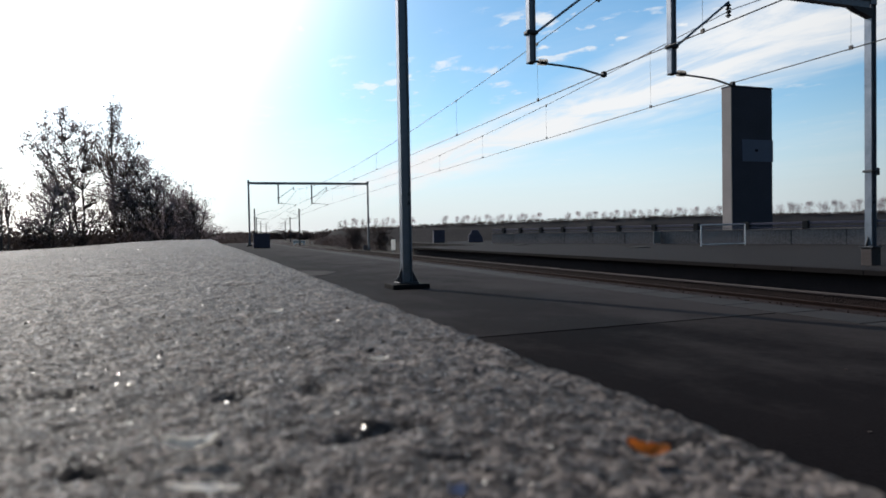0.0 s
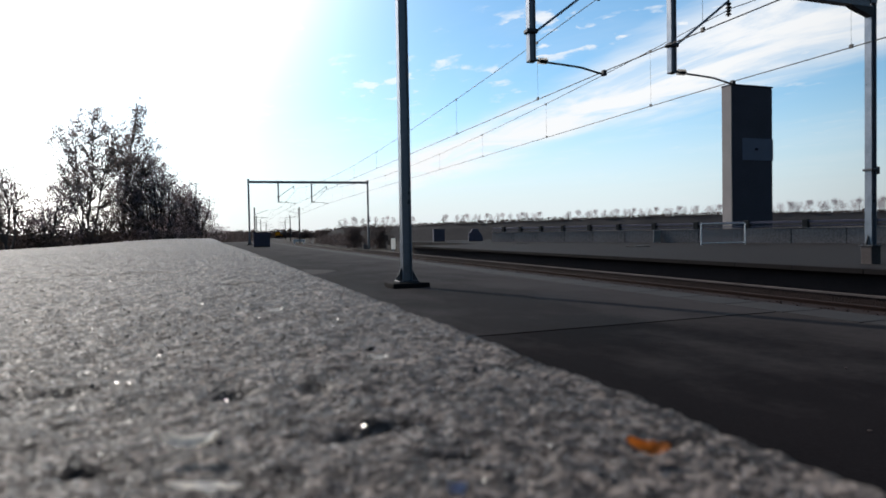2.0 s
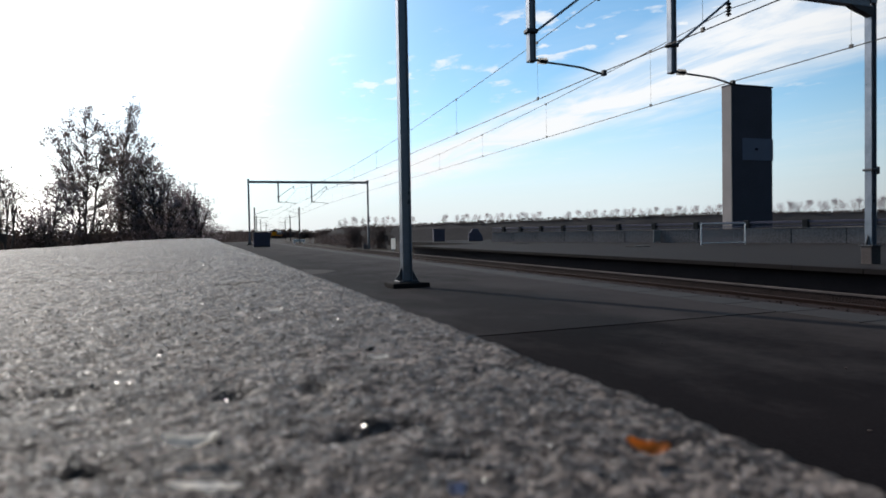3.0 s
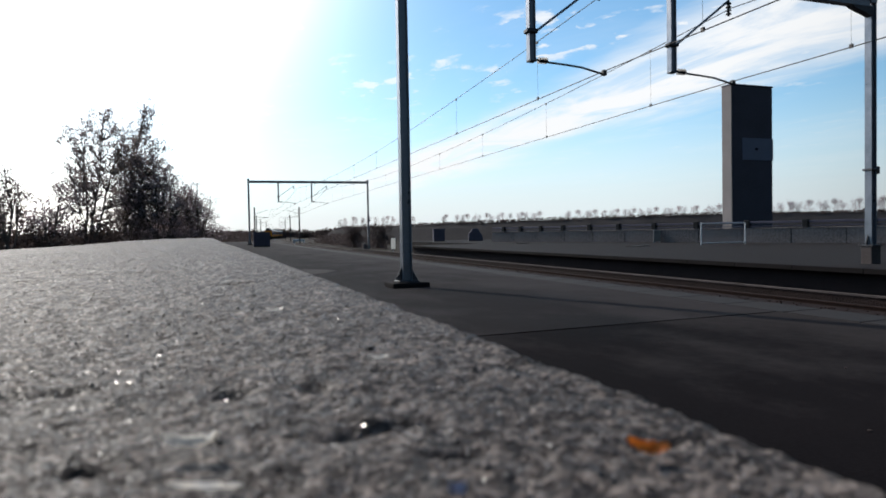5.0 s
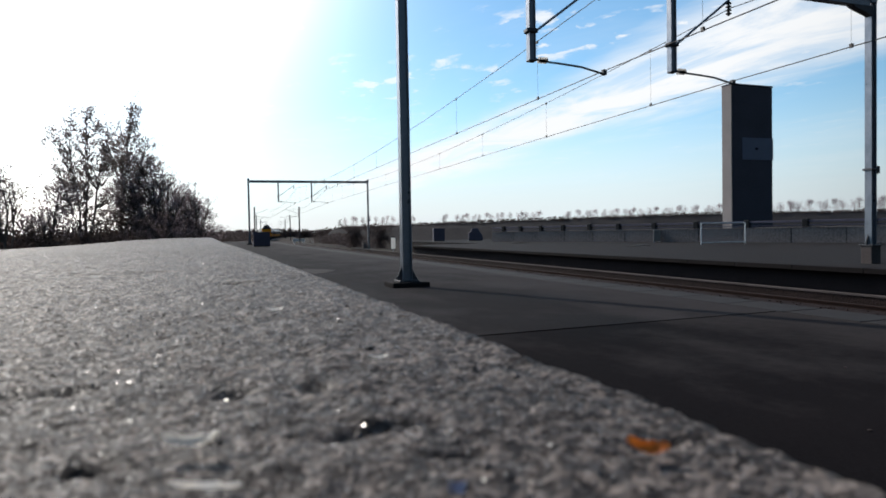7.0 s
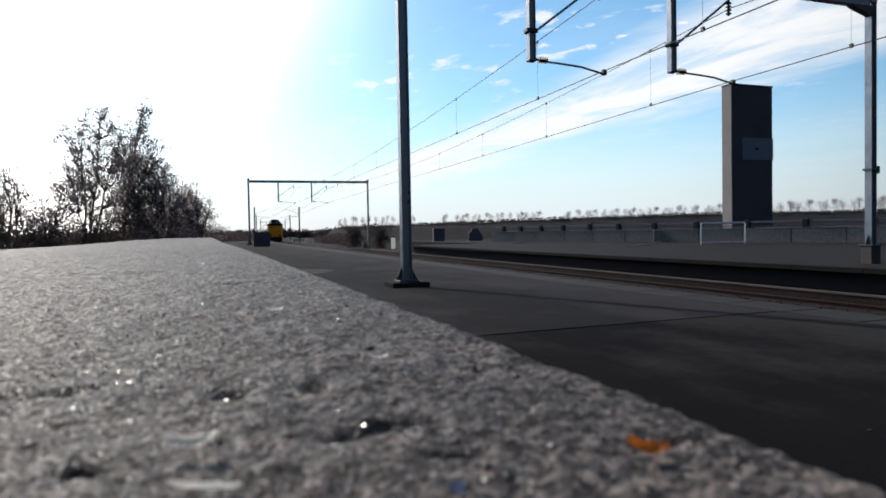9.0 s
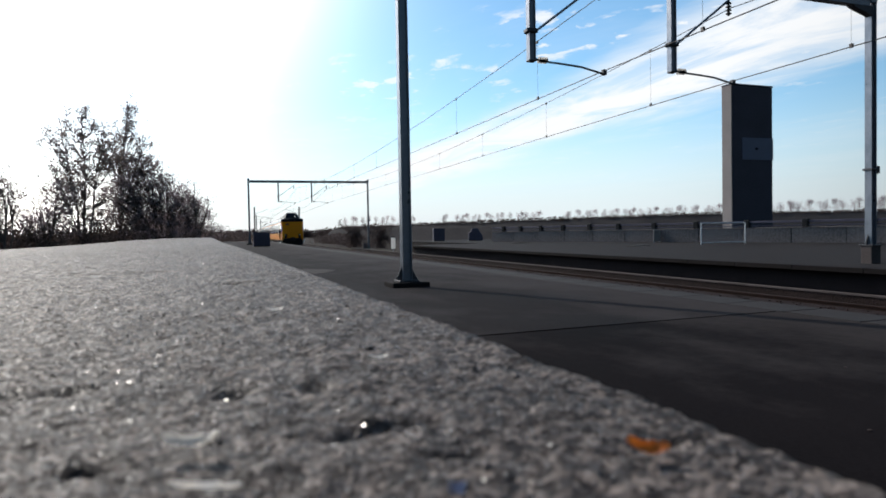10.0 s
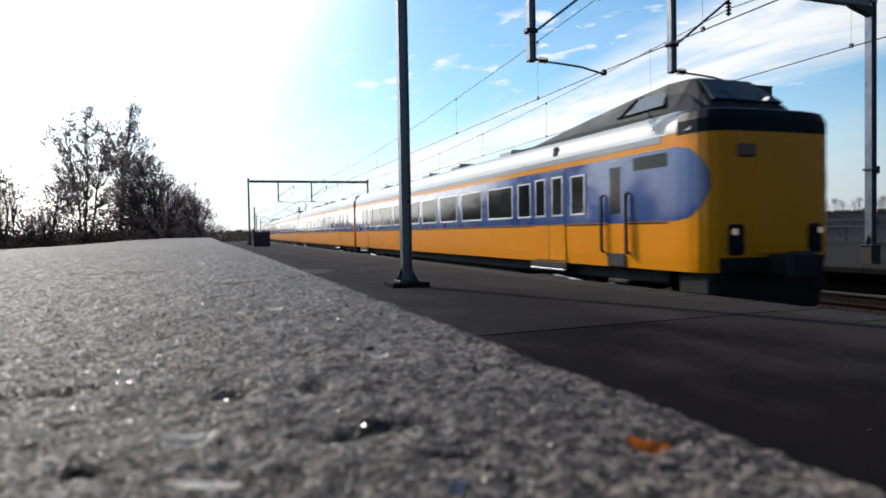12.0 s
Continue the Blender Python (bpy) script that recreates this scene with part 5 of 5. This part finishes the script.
def tree_skeleton(bm, rng, height, spread, tips, stems=1, limbs=9):
    for s in range(stems):
        base = Vector((rng.uniform(-0.25, 0.25) * (stems > 1), rng.uniform(-0.2, 0.2) * (stems > 1), 0))
        lean = Vector((rng.uniform(-0.07, 0.07) * min(stems, 2), rng.uniform(-0.06, 0.06), 1))
        h = height * rng.uniform(0.82, 1.0) if s else height
        pts = [base + Vector((lean.x * h * f + 0.12 * math.sin(f * 5 + s), lean.y * h * f, h * f)) for f in (0, 0.2, 0.4, 0.6, 0.8, 1.0)]
        add_tube(bm, pts, height * 0.006 + 0.02, 0.012, 7)
        tips.append((pts[-1], 0.35))
        for k in range(limbs):
            f = rng.uniform(0.28, 0.97)
            i = min(4, int(f * 5))
            p = pts[i].lerp(pts[i + 1], f * 5 - i)
            a = rng.uniform(0, 2 * math.pi)
            L = spread * (1.15 - f) * rng.uniform(0.7, 1.2)
            mid = p + Vector((math.cos(a) * L * 0.5, math.sin(a) * L * 0.5, L * 0.45))
            end = p + Vector((math.cos(a) * L * 0.85, math.sin(a) * L * 0.85, L * 1.05))
            add_tube(bm, [p, mid, end], 0.017, 0.006, 5)
            tips.append((end, 0.4))
            tips.append((mid, 0.3))
            for _ in range(2):
                b2 = mid.lerp(end, rng.random())
                e2 = b2 + Vector((rng.gauss(0, 0.35), rng.gauss(0, 0.35), rng.uniform(0.2, 0.6))) * L * 0.6
                add_tube(bm, [b2, e2], 0.008, 0.004, 4)
                tips.append((e2, 0.33))


TREES = []


def make_tree(name, m, height, spread, seed, label, cat, leaves, size, stems=1, limbs=10, fill=0, sway=1.0):
    rng = random.Random(seed)
    t = thing(name, m, label, cat, "bushes beside the line")
    bm, tips = bmesh.new(), []
    tree_skeleton(bm, rng, height, spread, tips, stems, limbs)
    part("trunk", bm, M_BARK, t)
    vs, fs = [], []
    for c, r in tips:
        twig_clump(vs, fs, c, r * height * 0.12 + 0.14, leaves, size, rng)
    for _ in range(fill):
        z = rng.uniform(0.05, 0.85)
        c = Vector((rng.gauss(0, 0.38) * spread * (1.05 - 0.65 * z), rng.gauss(0, 0.38) * spread * (1.05 - 0.65 * z), height * z))
        twig_clump(vs, fs, c, height * 0.11, 17, size * 0.85, rng)
    part("crown", py_mesh("crown", vs, fs, M_SCRUB), None, t)
    TREES.append((t, m, sway))
    return t


def lobed_tree(name, m, stems, lobes, seed, label, cat, mat, tips_per, leaves, size, sway):
    """A tree whose boughs fill a few lobes (x, z, half width, half height); stems: where each stem ends."""
    rng = random.Random(seed)
    t = thing(name, m, label, cat, "trees behind the wall")
    bm, vs, fs = bmesh.new(), [], []
    spines = []
    top = max(z for _, _, z in stems)
    for k, (x, y, z) in enumerate(stems):
        e = Vector((x, y, z))
        base = Vector((rng.uniform(-0.15, 0.15), rng.uniform(-0.15, 0.15), 0)) * (k > 0)
        bow = Vector((-x * 0.18 + rng.uniform(-0.12, 0.12), rng.uniform(-0.15, 0.15), 0))
        pts = [base.lerp(e, f) + bow * math.sin(f * math.pi) + Vector((0.05 * math.sin(f * 13 + k), 0, 0)) for f in np.linspace(0, 1, 9)]
        add_tube(bm, pts, 0.030 + 0.0065 * z, 0.010, 7)
        spines.append(pts)
    for x, z, rx, rz in lobes:
        rx, rz = rx * 1.16, rz * 1.14
        for _ in range(int(tips_per * max(0.35, rx * rz))):
            d = Vector((rng.gauss(0, 1), rng.gauss(0, 1), rng.gauss(0, 1))).normalized() * rng.random() ** 0.4
            e = Vector((x + d.x * rx, d.y * rx * 0.9, z + d.z * rz))
            # a bough leaves its stem well below its own end
            low = max(0.25 * top, e.z - rng.uniform(0.5, 1.3))
            p = min((q for pts in spines for q in pts), key=lambda q: (q - Vector((e.x * 0.6, e.y * 0.6, low))).length)
            mid = p.lerp(e, 0.55) + Vector((rng.gauss(0, 0.06), rng.gauss(0, 0.06), -0.10 * (e - p).length))
            add_tube(bm, [p, mid, e], 0.018, 0.006, 5, caps=False)
            for _ in range(3):
                b2 = mid.lerp(e, rng.uniform(0.2, 1.0))
                e2 = b2 + Vector((rng.gauss(0, 0.22), rng.gauss(0, 0.22), rng.uniform(0.05, 0.38)))
                add_tube(bm, [b2, e2], 0.008, 0.004, 4, caps=False)
                twig_clump(vs, fs, e2, 0.17, leaves // 2, size, rng)
            twig_clump(vs, fs, e, 0.26, leaves, size, rng)
    part("trunk", bm, M_BARK, t)
    part("crown", py_mesh("crown", vs, fs, mat), None, t)
    TREES.append((t, m, sway))
    return t


def make_vegetation():
    g = -1.0
    lobed_tree("birch_tree", pose(-5.37, 35, g), [(0.2, 0, 7.7), (-0.75, 0.2, 6.9), (0.95, -0.2, 6.9), (-1.2, 0.1, 5.0)],
               [(0.05, 7.6, 0.96, 0.64), (-0.85, 6.55, 0.9, 0.90), (0.86, 6.35, 1.03, 1.13), (0.05, 4.99, 1.40, 1.18), (-0.96, 4.37, 1.09, 0.96), (0.3, 3.4, 1.3, 0.8)],
               3, "slender wind-blown birch with thin autumn leaves", "tree", M_LEAF, 40, 17, 0.09, 1.0)
    lobed_tree("birch_tree", pose(-4.02, 36, g), [(0.78, 0, 9.2), (0.2, 0.2, 6.6), (1.3, -0.2, 6.8)],
               [(0.77, 8.55, 0.25, 0.6), (0.65, 7.4, 0.77, 0.73), (1.31, 6.35, 0.63, 0.79), (0.11, 5.85, 0.82, 1.06), (0.86, 5.30, 0.99, 1.02), (0.4, 3.9, 1.1, 1.0)],
               8, "tall slender birch with sparse autumn leaves", "tree", M_LEAF, 40, 17, 0.09, 0.75)
    lobed_tree("shrub", pose(-2.08, 35, g), [(-0.8, 0, 5.7), (0.4, 0.2, 5.1), (-1.5, 0, 4.7), (0.9, -0.2, 4.0), (-0.2, 0.3, 5.2)],
               [(-0.75, 4.74, 1.17, 1.27), (0.41, 4.39, 1.04, 0.95), (-1.45, 3.91, 1.05, 1.15), (0.05, 3.27, 1.62, 1.06), (0.0, 2.2, 1.8, 0.8)],
               15, "dense dark leafless shrub", "shrub", M_TWIG, 48, 17, 0.078, 0.3)
    lobed_tree("shrub", pose(-0.53, 36, g), [(0.05, 0, 4.5), (-0.6, 0.1, 4.2), (0.7, 0, 3.4)],
               [(0.06, 3.79, 0.66, 0.87), (0.18, 3.0, 0.94, 0.76), (-0.57, 3.59, 0.81, 0.87), (0.3, 2.2, 1.1, 0.6)],
               21, "rounded dark leafless shrub", "shrub", M_TWIG, 52, 16, 0.078, 0.25)
    lobed_tree("birch_tree", pose(-7.69, 31, g), [(0.02, 0, 5.0), (0.4, 0.1, 4.2), (-0.4, 0, 3.8)],
               [(0.02, 4.48, 0.51, 0.69), (0.37, 3.79, 0.44, 0.60), (-0.12, 3.24, 0.79, 0.78), (-0.9, 3.4, 0.7, 0.9)],
               33, "young birch with purple-brown twigs", "tree", M_LEAF, 42, 16, 0.08, 0.5)
    lobed_tree("shrub", pose(-6.55, 33, g), [(0.6, 0, 4.3), (-0.3, 0.1, 3.7), (-0.9, 0, 3.2)],
               [(-0.23, 3.31, 0.78, 0.60), (0.65, 3.81, 0.58, 0.70), (-0.51, 2.82, 0.96, 0.54), (0.2, 2.6, 1.2, 0.6)],
               39, "low dark shrub beside the birches", "shrub", M_TWIG, 34, 16, 0.08, 0.25)
    make_belt("scrub_belt", [(-45, 27, g), (-8, 33, g), (-2.6, 38, g), (-2.6, 60, g), (-2.4, 112, g)], 4.0, 0.8, 240, 0.14, M_SCRUB, "dark tangle of bare brown scrub behind the wall", "scrub", 5)
    make_belt("scrub_belt", [(-2.4, 112, g), (3.5, 125, g), (8, 180, g), (20, 330, g)], 3.3, 1.6, 7, 0.35, M_SCRUB, "distant brown scrub beside the line", "scrub", 6)
    make_tree("shrub", pose(bend(16.9, 84), 84, -1.5), 2.9, 2.8, 51, "brown thorn bush beside the far track", "shrub", 16, 0.16, stems=4, limbs=8, fill=260, sway=0.1)
    make_tree("shrub", pose(bend(18.6, 76), 76, -1.5), 2.7, 2.6, 57, "brown thorn bush beside the far track", "shrub", 16, 0.16, stems=4, limbs=8, fill=240, sway=0.1)
    make_belt("scrub_belt", [(21, 88, -1.4), (24, 130, -1.4), (36, 200, -1.4)], 2.7, 2.0, 9, 0.3, M_SCRUB, "low brown scrub between line and fields", "scrub", 9)
    make_belt("far_wood", [(-260, 420, -1.5), (-40, 430, -1.5), (60, 400, -1.5), (105, 370, -1.5)], 6.6, 2.5, 17, 1.1, M_SCRUB, "dark line of distant woodland on the horizon", "wood", 12)
    make_belt("far_wood", [(105, 370, -1.5), (140, 330, -1.5), (190, 260, -1.5)], 6.0, 2.5, 14, 1.0, M_SCRUB, "dark line of distant woodland on the horizon", "wood", 13)
    crest = [dike_crest(k / 12) - Vector((0, 0, 0.5)) for k in range(13)]
    make_belt("dike_scrub", crest, 1.5, 1.2, 11, 0.45, M_SCRUB, "ragged dark scrub along the top of the dike", "scrub", 14)
    # separate bare trees on the skyline
    rng = random.Random(77)
    kinds = []
    for k in range(3):
        t = thing("skyline_tree", pose(0, 0, 0), "small bare tree far off on the skyline", "tree", "bare trees along the skyline")
        bm, tips = bmesh.new(), []
        tree_skeleton(bm, rng, 10.8, 3.0, tips, 1, 12)
        part("trunk", bm, M_BARK, t)
        vs, fs = [], []
        for c, r in tips:
            twig_clump(vs, fs, c, 1.0, 22, 0.22, rng)
        part("crown", py_mesh("crown", vs, fs, M_TWIG), None, t)
        kinds.append(t)
    spots = []
    for k in range(86):
        f = (k + rng.uniform(-0.4, 0.4)) / 86
        az = radians(11.5 + 46 * f)
        if noise.noise(Vector((f * 9, 1, 4))) < -0.28:
            continue
        r = 360 - 110 * f
        spots.append((r * math.sin(az), r * math.cos(az), -1.5, rng.uniform(0.75, 1.15), rng.uniform(0, 360)))
    for i, (x, y, z, s, a) in enumerate(spots):
        m = pose(x, y, z, 0, 0, a)
        if i < 3:
            kinds[i].matrix_basis = m
        else:
            copy_thing(kinds[i % 3], m)


make_dike()
make_vegetation()

# ---------------------------------------------------------------- what moves
WIND = ((0.0, -24), (0.5, -17), (1.0, -14), (1.5, -10), (2.0, 10), (2.5, 19), (3.0, 2), (3.3, -12), (3.8, -6), (4.3, 10), (4.8, 25), (5.0, 21), (5.5, 4), (6.0, -7), (6.5, -5), (7.0, 3),
        (7.6, -6), (8.3, 6), (9.0, 18), (9.5, 10), (10.0, -2), (10.5, 4), (11.0, 12), (11.5, 13), (12.0, 3))


def motions():
    for car, k, turned in CARS:
        rows = []
        for i in range(25):
            t = i * 0.5
            rows.append((t, car_pose(FRONT_END + SPEED * (12 - t) + k * CAR, turned)))
        walk(car, rows)
    for i, (tree, m, sway) in enumerate(TREES):
        if sway < 0.15:
            continue
        rows = []
        for t, w in WIND:
            rows.append((t, m @ pose(0, 0, 0, 0.6 * math.sin(t * 2.3 + i) * sway, w * 0.30 * sway, 0)))
        walk(tree, rows)


motions()
